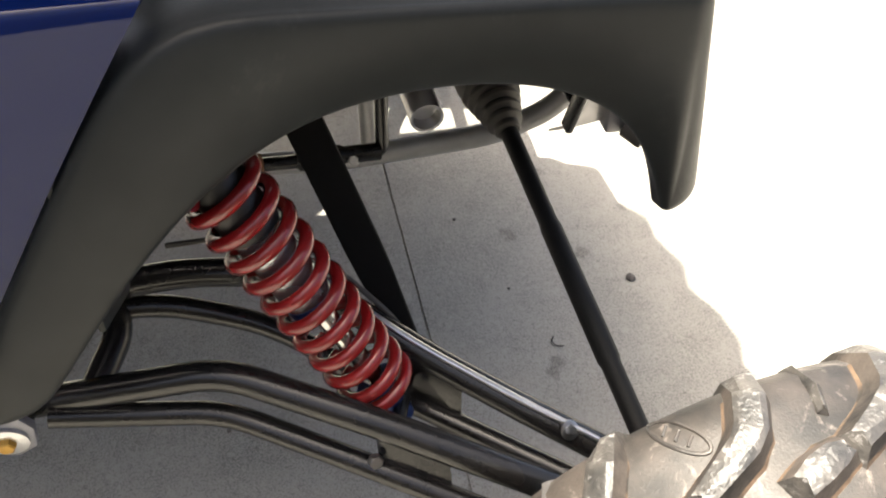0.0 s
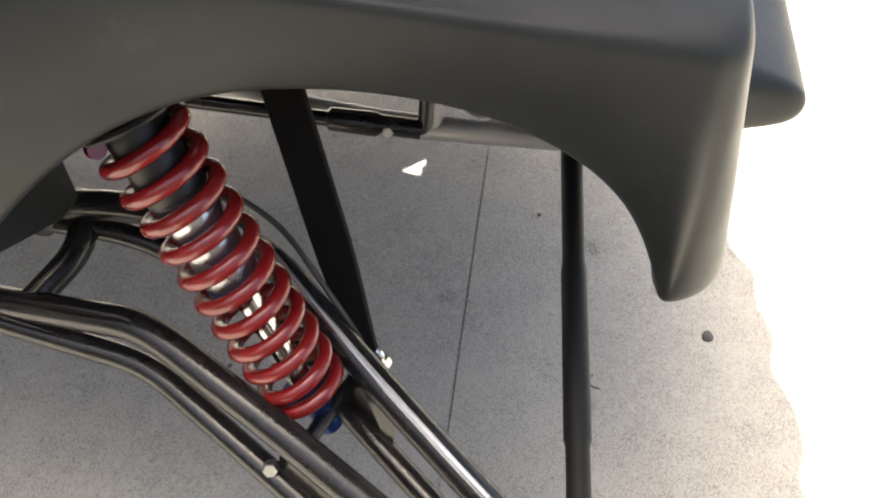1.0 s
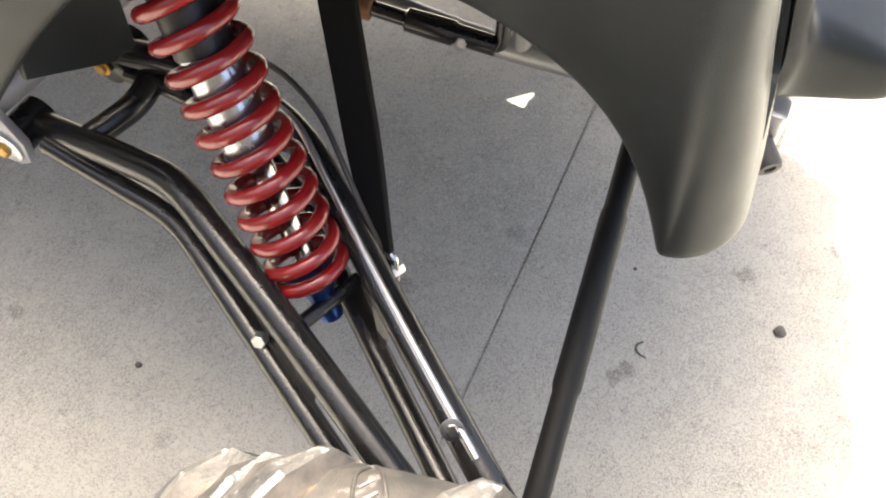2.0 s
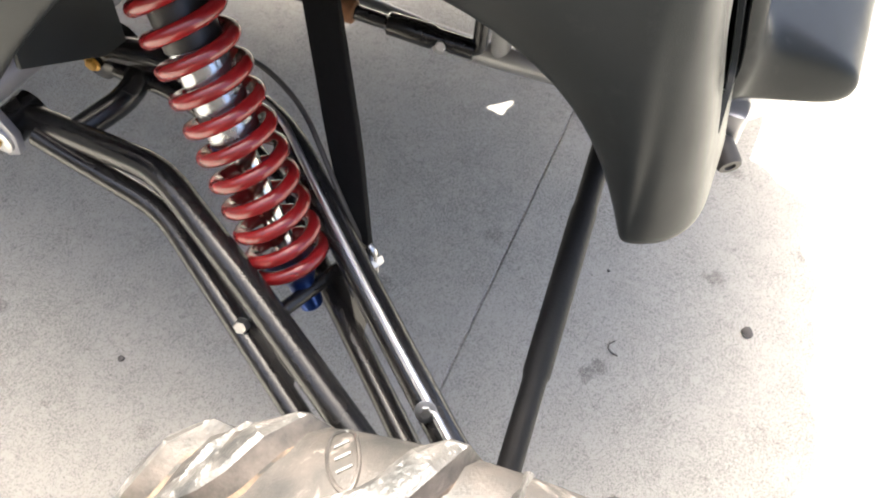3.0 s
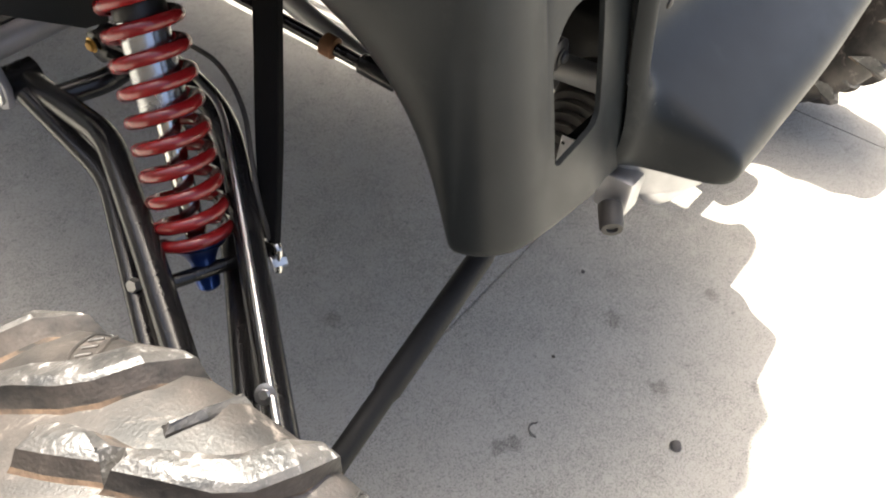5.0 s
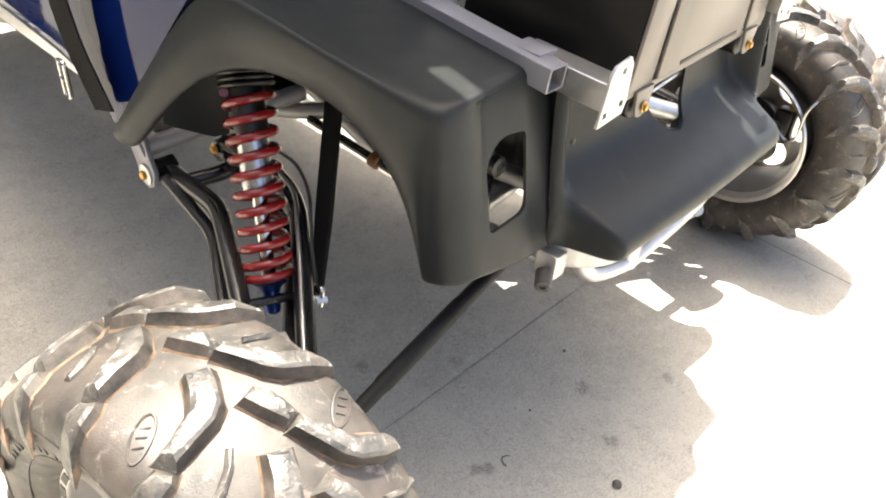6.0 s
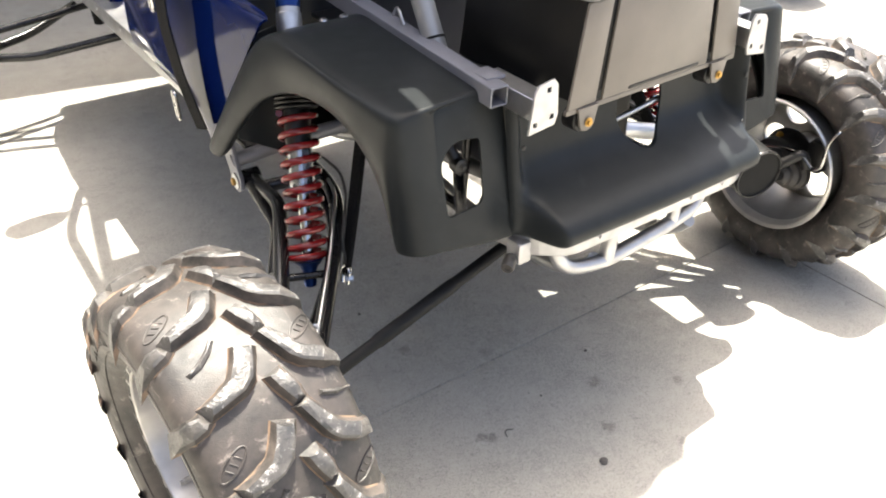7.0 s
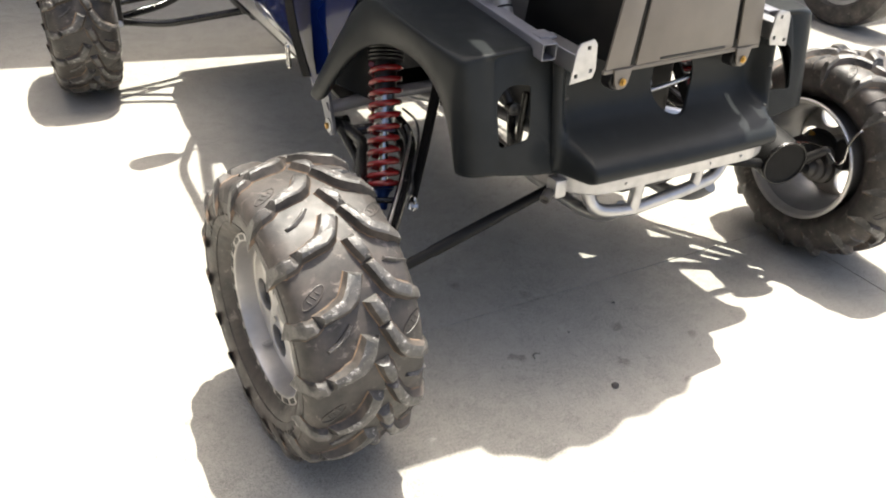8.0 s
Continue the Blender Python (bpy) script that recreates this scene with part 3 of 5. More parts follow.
def wheel(x, y, z, yaw, spin):
    """A tyre with its blocks and a rim."""
    base = pose(x, y, z, 0, 0, yaw) @ Matrix.Diagonal((1.05, 0.928, 0.928, 1))
    roll = base @ Matrix.Rotation(radians(spin), 4, "X")
    tyre = child("tyre", TYRE, buggy, roll)
    for k in range(LUGS):
        a = Matrix.Rotation(-2 * math.pi * k / LUGS, 4, "X")
        child("tread_block", LUG_IN, tyre, a)
        child("tread_block", LUG_MID, tyre, a)
        child("tread_block", LUG_OUT, tyre, a)
        child("tread_block", LUG_SHO, tyre, a)
        if k % 2 == 0:
            child("rib", RIB_IN, tyre, a)
            child("emblem", OVAL_OUT, tyre, a)
            child("rib", RIB_OUT, tyre, a)
            child("emblem", OVAL_IN, tyre, a)
    child("sidewall_marking", SIDEWALL, tyre, Matrix())
    rim = child("rim", RIM_ME, buggy, roll @ pose(0.0235, 0, 0) @ Matrix.Diagonal((1, 1.03, 1.03, 1)))
    child("wheel_disc", DISC_ME, rim, Matrix())
    for k in range(24):
        child("rim_window", MARK, rim, Matrix.Rotation(radians(15 * k), 4, "X"))
    child("hub", HUB, rim, Matrix())
    for k in range(4):
        a = radians(90 * k + 45)
        child("lug_nut", NUT, rim, pose(-0.0765, 0.055 * math.cos(a), 0.055 * math.sin(a)))
    child("valve_stem", VALVE, rim, pose(-0.074, 0.085, -0.136))
    return tyre


wheel(-0.892, 0.077, 0.325, 5.4, 0)
wheel(0.857, 0.190, 0.325, 180, 10)
wheel(-1.087, 2.465, 0.325, 0, 6)
wheel(1.10, 2.465, 0.325, 180, 15)


def mirrored(pts, sx):
    return [(p[0] * sx, p[1], p[2]) for p in pts]


# ---- rear suspension, the same on both sides ----
def trailing_arm(sx):
    arm = tagged(new("trailing_arm"), "glossy black tubular trailing arm")
    arm.parent = buggy
    X = lambda p: mirrored(p, sx)
    part("tube", tube(X([(-0.536, 0.765, 0.412), (-0.561, 0.554, 0.445), (-0.634, 0.400, 0.408), (-0.766, 0.135, 0.333)]), 0.0165, 20, 0.036), POWDER, arm)
    part("tube", tube(X([(-0.556, 0.735, 0.412), (-0.571, 0.562, 0.386), (-0.660, 0.400, 0.352), (-0.800, 0.145, 0.291)]), 0.0135, 20, 0.036), POWDER, arm)
    part("tube", tube(X([(-0.440, 0.715, 0.460), (-0.440, 0.600, 0.478), (-0.460, 0.464, 0.470), (-0.538, 0.352, 0.402), (-0.613, 0.250, 0.369), (-0.706, 0.122, 0.333)]), 0.0165, 20, 0.06), POWDER, arm)
    part("tube", tube(X([(-0.445, 0.700, 0.440), (-0.437, 0.620, 0.425), (-0.455, 0.500, 0.378), (-0.527, 0.400, 0.328), (-0.689, 0.200, 0.318), (-0.738, 0.140, 0.312)]), 0.0135, 20, 0.06), POWDER, arm)
    part("cross_tube", tube(X([(-0.542, 0.690, 0.423), (-0.478, 0.665, 0.432), (-0.435, 0.672, 0.436), (-0.398, 0.705, 0.424)]), 0.0155, 18, 0.05), POWDER, arm)
    part("shock_pin", tube(X([(-0.645, 0.392, 0.372), (-0.530, 0.350, 0.368)]), 0.0085, 14), POWDER, arm)
    for a, b, c, d in (((-0.632, 0.405, 0.400), (-0.668, 0.335, 0.382), (-0.692, 0.335, 0.338), (-0.655, 0.405, 0.355)), ((-0.534, 0.362, 0.400), (-0.578, 0.300, 0.380), (-0.600, 0.305, 0.325), (-0.552, 0.362, 0.328))):
        bm = bmesh.new()
        v = [bm.verts.new((p[0] * sx, p[1], p[2])) for p in (a, b, c, d)]
        f = bm.faces.new(v)
        got = bmesh.ops.extrude_face_region(bm, geom=[f])
        for q in got["geom"]:
            if isinstance(q, bmesh.types.BMVert):
                q.co += Vector((0.006 * sx, 0.002, 0))
        part("gusset", bm, POWDER, arm)
    part("bolt", hexbolt((-0.650 * sx, 0.412, 0.368), (-sx, -0.2, 0.6), 0.0085, 0.010), STEEL, arm, "zinc hexagon bolt")
    part("strap_bolt", hexbolt((-0.523 * sx, 0.336, 0.357), (sx, -0.6, 0.1), 0.0095, 0.018, 0.0125), STEEL, arm, "chrome strap bolt")
    line = part("brake_line", tube(X([(-0.455, 0.520, 0.492), (-0.468, 0.460, 0.488), (-0.546, 0.348, 0.420), (-0.621, 0.246, 0.387), (-0.676, 0.170, 0.366)]), 0.0038, 10, 0.04), STEEL, arm, "bare steel brake line")
    part("clamp", hexbolt((-0.662 * sx, 0.200, 0.374), (-sx, -0.5, 1.2), 0.006, 0.008, 0.011), STEEL, line, "zinc clamp screw")
    part("hose", tube(X([(-0.425, 0.600, 0.505), (-0.432, 0.500, 0.512), (-0.452, 0.440, 0.490), (-0.508, 0.366, 0.425), (-0.512, 0.345, 0.372)]), 0.0032, 8, 0.03), BOOTRUB, arm, "thin black hose")
    # pivots
    for x, y, z in ((-0.545, 0.774, 0.412), (-0.430, 0.718, 0.446)):
        bm = turned((x * sx - 0.028, y, z), (x * sx + 1, y, z), [(0, 0.018), (0.002, 0.022), (0.054, 0.022), (0.056, 0.018)], 24)
        part("pivot_bush", bm, POWDER, arm)
    # hub carrier
    hy = 0.062 if sx > 0 else 0.160
    part("hub_carrier", turned((-0.725 * sx, hy, 0.338), (-9 * sx, hy, 0.338), [(0, 0.030), (0.004, 0.040), (0.03, 0.045), (0.035, 0.058), (0.055, 0.060), (0.06, 0.05)], 28), BLACKMETAL, arm)
    part("carrier_arm", tube(X([(-0.705, 0.110, 0.352), (-0.745, 0.065, 0.40), (-0.75, 0.05, 0.36)]), 0.014, 12, 0.02), BLACKMETAL, arm)
    return arm


def coil_over(sx):
    lo, hi = Vector((-0.5886 * sx, 0.369, 0.345)), Vector((-0.4557 * sx, 0.632, 0.902))
    d = (hi - lo).normalized()
    full = (hi - lo).length
    at = lambda s: lo + d * s
    shock = tagged(new("coil_over_shock"), "red coil-over shock absorber with chrome body and blue ends")
    shock.parent = buggy
    q = along(lo, hi)
    bm = bmesh.new()
    pts = []
    turns, s0, s1 = 11.0, 0.061, 0.364
    N = int(turns * 26)
    # the end turns lie closer together
    for i in range(N + 1):
        t = i / N
        e = 0.06
        if t < e:
            k = t * 0.55
        elif t > 1 - e:
            k = 1 - (1 - t) * 0.55
        else:
            k = 0.55 * e + (t - e) / (1 - 2 * e) * (1 - 1.1 * e)
        a = 2 * math.pi * turns * t * sx
        pts.append(q @ Vector((s0 + (s1 - s0) * k, 0.0362 * math.cos(a), 0.0362 * math.sin(a))))
    sweep(bm, pts, 0.0076, 12)
    part("spring", bm, RED, shock, "red coated coil spring")
    part("lower_eye", turned(at(-0.002), at(1), [(0, 0.009), (0.003, 0.0125), (0.012, 0.0142), (0.026, 0.0142), (0.036, 0.0150), (0.046, 0.020), (0.054, 0.030)], 28), ANODISED, shock, "blue anodised lower eye")
    part("spring_seat", turned(at(0.052), at(1), [(0, 0.020), (0.002, 0.030), (0.005, 0.031), (0.007, 0.029), (0.008, 0.020)], 32), ANODISED, shock)
    part("piston_rod", turned(at(0.05), at(1), [(0, 0.0125), (0.17, 0.0125)], 28), CHROME, shock, "chrome piston rod")
    part("shock_body", turned(at(0.200), at(1), [(0, 0.016), (0.002, 0.0258), (0.16, 0.0258)], 32), SHOCK_BODY, shock, "polished aluminium shock body")
    part("body_ring", turned(at(0.196), at(1), [(0, 0.018), (0.001, 0.0266), (0.009, 0.0266), (0.011, 0.018)], 32), ANODISED, shock, "blue anodised end ring")
    part("dust_sleeve", turned(at(0.297), at(1), [(0, 0.025), (0.002, 0.0275), (0.070, 0.0275), (0.075, 0.025)], 32), BLACKMETAL, shock, "black sleeve")
    for k in range(5):
        s = 0.370 + 0.0095 * k
        part("collar", turned(at(s), at(1), [(0, 0.034), (0.0012, 0.0435), (0.004, 0.0455), (0.007, 0.044), (0.0085, 0.034)], 32), BLACKMETAL, shock, "black adjuster collar")
    part("upper_body", turned(at(0.445), at(1), [(0, 0.026), (0.118, 0.026), (0.120, 0.024), (0.138, 0.024)], 28), SATIN, shock)
    part("upper_eye", turned(at(0.573), at(2), [(0, 0.022), (0.003, 0.025), (0.03, 0.025), (0.036, 0.019), (0.06, 0.017), (0.066, 0.012)], 28), ANODISED, shock, "blue anodised upper eye")
    e = at(0.623)
    part("mount_bolt", tube([e + Vector((-0.036, 0, 0)), e + Vector((0.036, 0, 0))], 0.006, 12), STEEL, shock)
    for s in (-1, 1):
        part("bolt_head", hexbolt(e + Vector((0.030 * s, 0, 0)), (s, 0, 0), 0.0065, 0.007, 0.009), GOLD, shock)
    return shock


def limit_strap(sx):
    a, b = Vector((-0.517 * sx, 0.343, 0.358)), Vector((-0.362 * sx, 0.472, 0.748))
    d = (b - a).normalized()
    side = Vector((0.1 * sx, 1, 0))
    side = (side - d * side.dot(d)).normalized()
    nrm = d.cross(side)
    bm = bmesh.new()
    rows = []
    for i in range(15):
        t = i / 14
        k = 0.012 + 0.0085 * min(1, t * 3.2)
        c = a + (b - a) * t
        rows.append([bm.verts.new(c + side * k * u + nrm * v * 0.0045) for u, v in ((-1, -0.7), (-0.94, -1), (0.94, -1), (1, -0.7), (1, 0.7), (0.94, 1), (-0.94, 1), (-1, 0.7))])
    for p, q in zip(rows, rows[1:]):
        for k in range(8):
            bm.faces.new((p[k], p[(k + 1) % 8], q[(k + 1) % 8], q[k]))
    bm.faces.new(rows[0])
    bm.faces.new(rows[-1][::-1])
    strap = part("limit_strap", bm, WEBBING, buggy, "black woven limit strap")
    pts = [a + side * 0.012 - d * 0.016, a + side * 0.014 + d * 0.014, a + d * 0.022, a - side * 0.014 + d * 0.014, a - side * 0.012 - d * 0.016]
    part("clevis", tube(pts, 0.0052, 10, 0.008), CHROME, strap, "chrome clevis")
    return strap


def half_shaft(sx):
    hub, diff = Vector((-0.770 * sx, 0.099, 0.313)), Vector((-0.130 * sx, 0.162, 0.460))
    d = (diff - hub).normalized()
    L = (diff - hub).length
    shaft = tagged(part("half_shaft", turned(hub, diff, [(0, 0.0125), (L * 0.30, 0.0125), (L * 0.31, 0.0145), (L * 0.60, 0.0145), (L * 0.61, 0.0130), (L, 0.0130)], 24), MUFFLER, buggy), "black steel half shaft")
    prof = [(0, 0.016), (0.004, 0.019), (0.012, 0.019)]
    s, r = 0.012, 0.020
    for k in range(5):
        prof += [(s + 0.005, r + 0.006), (s + 0.010, r + 0.007), (s + 0.015, r + 0.003)]
        s, r = s + 0.015, r + 0.0045
    prof += [(s + 0.01, 0.046), (s + 0.06, 0.047), (s + 0.064, 0.04)]
    part("boot", turned(hub + d * (L - 0.10), diff + d, prof, 32), BOOTRUB, shaft, "ribbed black rubber boot")
    part("outer_boot", turned(hub - d * 0.03, diff, [(0, 0.04), (0.02, 0.042), (0.03, 0.034), (0.045, 0.036), (0.055, 0.026), (0.07, 0.026), (0.08, 0.016)], 28), BOOTRUB, shaft)
    return shaft


for sx in (1, -1):
    for piece in (trailing_arm(sx), coil_over(sx), limit_strap(sx), half_shaft(sx)):
        if sx < 0:
            piece.matrix_basis = Matrix.Translation((-0.036, 0.030, 0))


# ---- rear body: fenders, middle panel with the step ----
TAIL_RIGHT = Matrix.Translation((-0.032, 0.030, 0))


def fender_window():
    """Outline of the opening in the tail face: a straight flank, a sloping foot and a broad round at the upper corner."""
    base = [(-0.463, 0.630), (-0.384, 0.636), (-0.377, 0.750), (-0.430, 0.757), (-0.463, 0.731)]
    out = []
    for k, b in enumerate(base):
        a, c = base[k - 1], base[(k + 1) % len(base)]
        r = (0.012, 0.018, 0.010, 0.020, 0.020)[k]
        a, b, c = Vector((*a, 0)), Vector((*b, 0)), Vector((*c, 0))
        p, q = b + (a - b).normalized() * r, b + (c - b).normalized() * r
        for i in range(6):
            t = i / 5
            v = p * (1 - t) ** 2 + b * 2 * t * (1 - t) + q * t * t
            out.append((v.x, v.y))
    return out


def fender(sx):
    """Moulded shell: flank over the wheel arch, rounded into the tail face and the top."""
    low = [(-0.622, 0.728, 0.515), (-0.626, 0.714, 0.520), (-0.626, 0.690, 0.532), (-0.617, 0.645, 0.590), (-0.604, 0.598, 0.644), (-0.590, 0.537, 0.704), (-0.574, 0.480, 0.738), (-0.556, 0.420, 0.757), (-0.547, 0.352, 0.762), (-0.541, 0.285, 0.758), (-0.540, 0.225, 0.745), (-0.540, 0.172, 0.719), (-0.540, 0.130, 0.680), (-0.541, 0.101, 0.625), (-0.542, 0.0835, 0.576), (-0.542, 0.0815, 0.570)]
    top = [(-0.624, 0.772, 0.522), (-0.624, 0.766, 0.529), (-0.620, 0.743, 0.560), (-0.611, 0.707, 0.612), (-0.599, 0.660, 0.678), (-0.585, 0.607, 0.752), (-0.562, 0.532, 0.8500), (-0.557, 0.440, 0.8431), (-0.555, 0.365, 0.8375), (-0.553, 0.300, 0.8326), (-0.550, 0.240, 0.8281), (-0.546, 0.190, 0.8244), (-0.542, 0.152, 0.8215), (-0.540, 0.125, 0.8195), (-0.538, 0.110, 0.8184), (-0.538, 0.105, 0.8180)]
    cols = []
    for i, (lo, up) in enumerate(zip(low, top)):
        cols.append((Vector(lo), Vector(up), Vector((-0.352, max(up[1], 0.1), up[2] + 0.004))))
    NS = len(cols) - 1
    # round the tail corner and along the tail face to the groove
    for deg in (5, 18, 36, 54, 72, 90):
        a, k = radians(deg), deg / 15
        r = 0.055
        x = -0.542 + r * (1 - math.cos(a))
        y = 0.0815 - 0.0465 * math.sin(a)
        cols.append((Vector((x, y, 0.570 + 0.0012 * k)), Vector((x + 0.010 + 0.02 * k / 6, y + 0.050 * k / 6 + 0.012, 0.817)), Vector((-0.352, 0.1, 0.820))))
    for x in (-0.47, -0.44, -0.41, -0.38, -0.35, -0.322):
        y = 0.035 + (0.0 if x < -0.36 else 0.006)
        cols.append((Vector((x, y, 0.568 - 0.17 * (x + 0.443))), Vector((x + 0.006, y + 0.058, 0.816)), Vector((-0.352 + max(0, x + 0.36) * 0.8, 0.1, 0.820))))
    bm = bmesh.new()
    rows = []
    for i, (lo, up, inn) in enumerate(cols):
        col = []
        # turned-in lip, flank, rounded shoulder, top
        side = Vector((0.018, 0.003 if i < NS - 5 else (-0.003 if i < NS - 3 else (0.0 if i < NS - 1 else 0.004)), 0.008 if i < NS - 3 else (0.004 if i < NS - 1 else 0.0)))
        col.append(lo + side)
        col.append(lo + Vector((0.004, 0, 0.001)))
        n = 7
        for k in range(n + 1):
            t = k / n
            p = lo.lerp(up, t * 0.94 + 0.012)
            bulge = 0.006 * math.sin(math.pi * t)
            col.append(p + (Vector((-bulge, 0, 0)) if i < NS else Vector((0, -bulge * 0.6, 0))))
        d = inn - up
        d.z = 0
        w = min(0.022, d.length * 0.3)
        dn = d.normalized() if d.length > 1e-6 else Vector((1, 0, 0))
        flatn = 1.0 if i >= 6 else 0.35
        col.append(up + dn * w * 0.25 + Vector((0, 0, -0.006)) * flatn)
        col.append(up + dn * w * 0.9)
        if i >= 6:
            for t in (0.25, 0.5, 0.75, 1.0):
                col.append((up + dn * w * 0.9).lerp(inn, t))
        else:
            for t in (0.25, 0.5, 0.75, 1.0):
                col.append(up + dn * w * 0.9 + Vector((0.012 * t, 0, -0.004 * t)))
        rows.append([bm.verts.new((p.x * sx, p.y, p.z)) for p in col])
    for a, b in zip(rows, rows[1:]):
        for k in range(len(a) - 1):
            bm.faces.new((a[k], a[k + 1], b[k + 1], b[k]))
    bmesh.ops.remove_doubles(bm, verts=bm.verts, dist=1e-4)
    bmesh.ops.recalc_face_normals(bm, faces=bm.faces)
    me = bpy.data.meshes.new("fender")
    bm.to_mesh(me)
    bm.free()
    ob = new("fender", me)
    sub = ob.modifiers.new("s", "SUBSURF")
    sub.levels = sub.render_levels = 2
    so = ob.modifiers.new("t", "SOLIDIFY")
    so.thickness, so.offset = 0.005, 1.0 if sx > 0 else 1.0
    cb = flat([fender_window()], 0.2, 0, Matrix.Rotation(radians(90), 4, "X"))
    cb.transform(Matrix.Translation((0, 0.05, 0)))
    for v in cb.verts:
        v.co.x *= sx
    cm = bpy.data.meshes.new("cutter")
    bmesh.ops.recalc_face_normals(cb, faces=cb.faces)
    cb.to_mesh(cm)
    cb.free()
    co = new("cutter", cm)
    bo = ob.modifiers.new("c", "BOOLEAN")
    bo.operation, bo.object, bo.solver = "DIFFERENCE", co, "EXACT"
    bpy.context.view_layer.update()
    out = baked(ob)
    for o in (ob, co):
        dd = o.data
        bpy.data.objects.remove(o)
        bpy.data.meshes.remove(dd)
    b = bmesh.new()
    b.from_mesh(out)
    bpy.data.meshes.remove(out)
    f = part("rear_fender", b, PLASTIC, buggy, "matt black moulded plastic rear fender", 40)
    for x, y in ((-0.441, 0.505), (-0.395, 0.505), (-0.428, 0.232), (-0.374, 0.241)):
        bm = turned((x * sx, y, 0.8295 + 0.075 * (y - 0.235)), (x * sx, y, 2), [(0, 0.009), (0.003, 0.008), (0.005, 0.004)], 16)
        part("rivet", bm, STEEL, f, "grey push rivet")
    if sx < 0:
        f.matrix_basis = TAIL_RIGHT
    return f


fender(1)
fender(-1)


def middle_panel():
    """Vertical tail panel that sweeps out into a moulded step with rounded ends."""
    prof = [(0.092, 0.800), (0.088, 0.775), (0.084, 0.720), (0.079, 0.678), (0.066, 0.652), (0.041, 0.634), (0.006, 0.619), (-0.030, 0.607), (-0.053, 0.597), (-0.066, 0.585), (-0.070, 0.570), (-0.065, 0.556), (-0.050, 0.548), (-0.01, 0.545), (0.05, 0.544)]
    bm = bmesh.new()
    xs = [-0.327, -0.322, -0.310, -0.296, -0.286, -0.278, -0.268, -0.255, -0.235, -0.20, -0.10, 0.0, 0.10, 0.20, 0.245, 0.268, 0.282, 0.294, 0.306, 0.318, 0.327]
    edge = [0.052, 0.050, 0.044, 0.038, 0.034, 0.030, 0.027, 0.025, 0.024, 0.024, 0.025, 0.028, 0.034, 0.045, 0.06]
    rows = []
    for x in xs:
        d = 0.312 - abs(x)
        k = min(1, max(0, d / 0.036))
        k = k * k * (3 - 2 * k)
        lip = 0.016 if abs(x) > 0.326 else (0.004 if abs(x) > 0.32 else 0)
        rows.append([bm.verts.new((x, e + (y - e) * k + lip + max(0, x) * 0.045 * k, z)) for (y, z), e in zip(prof, edge)])
    for a, b in zip(rows, rows[1:]):
        for k in range(len(a) - 1):
            bm.faces.new((a[k], a[k + 1], b[k + 1], b[k]))
    me = bpy.data.meshes.new("p")
    bmesh.ops.recalc_face_normals(bm, faces=bm.faces)
    bm.to_mesh(me)
    bm.free()
    ob = new("p", me)
    sub = ob.modifiers.new("s", "SUBSURF")
    sub.levels = sub.render_levels = 2
    so = ob.modifiers.new("t", "SOLIDIFY")
    so.thickness, so.offset = 0.005, -1
    cb = flat([ring(0.030, 0.709, 0.065, 48, 0.077)], 0.2, 0, Matrix.Translation((0, 0.08, 0)) @ Matrix.Rotation(radians(90), 4, "X"))
    cm = bpy.data.meshes.new("cutter")
    bmesh.ops.recalc_face_normals(cb, faces=cb.faces)
    cb.to_mesh(cm)
    co = new("cutter", cm)
    bo = ob.modifiers.new("c", "BOOLEAN")
    bo.operation, bo.object, bo.solver = "DIFFERENCE", co, "EXACT"
    bpy.context.view_layer.update()
    out = baked(ob)
    for o in (ob, co):
        dd = o.data
        bpy.data.objects.remove(o)
        bpy.data.meshes.remove(dd)
    b = bmesh.new()
    b.from_mesh(out)
    bpy.data.meshes.remove(out)
    panel = part("tail_panel", b, PLASTIC, buggy, "matt black moulded tail panel with a step", 40)
    for x in (-0.302, 0.302):
        for z in (0.62, 0.72):
            part("rivet", turned((x, 0.0275 + (z - 0.62) * 0.15, z), (x, -9, z), [(0, 0.005), (0.002, 0.0045), (0.003, 0.002)], 12), BLACKMETAL, panel)
    return panel


middle_panel()


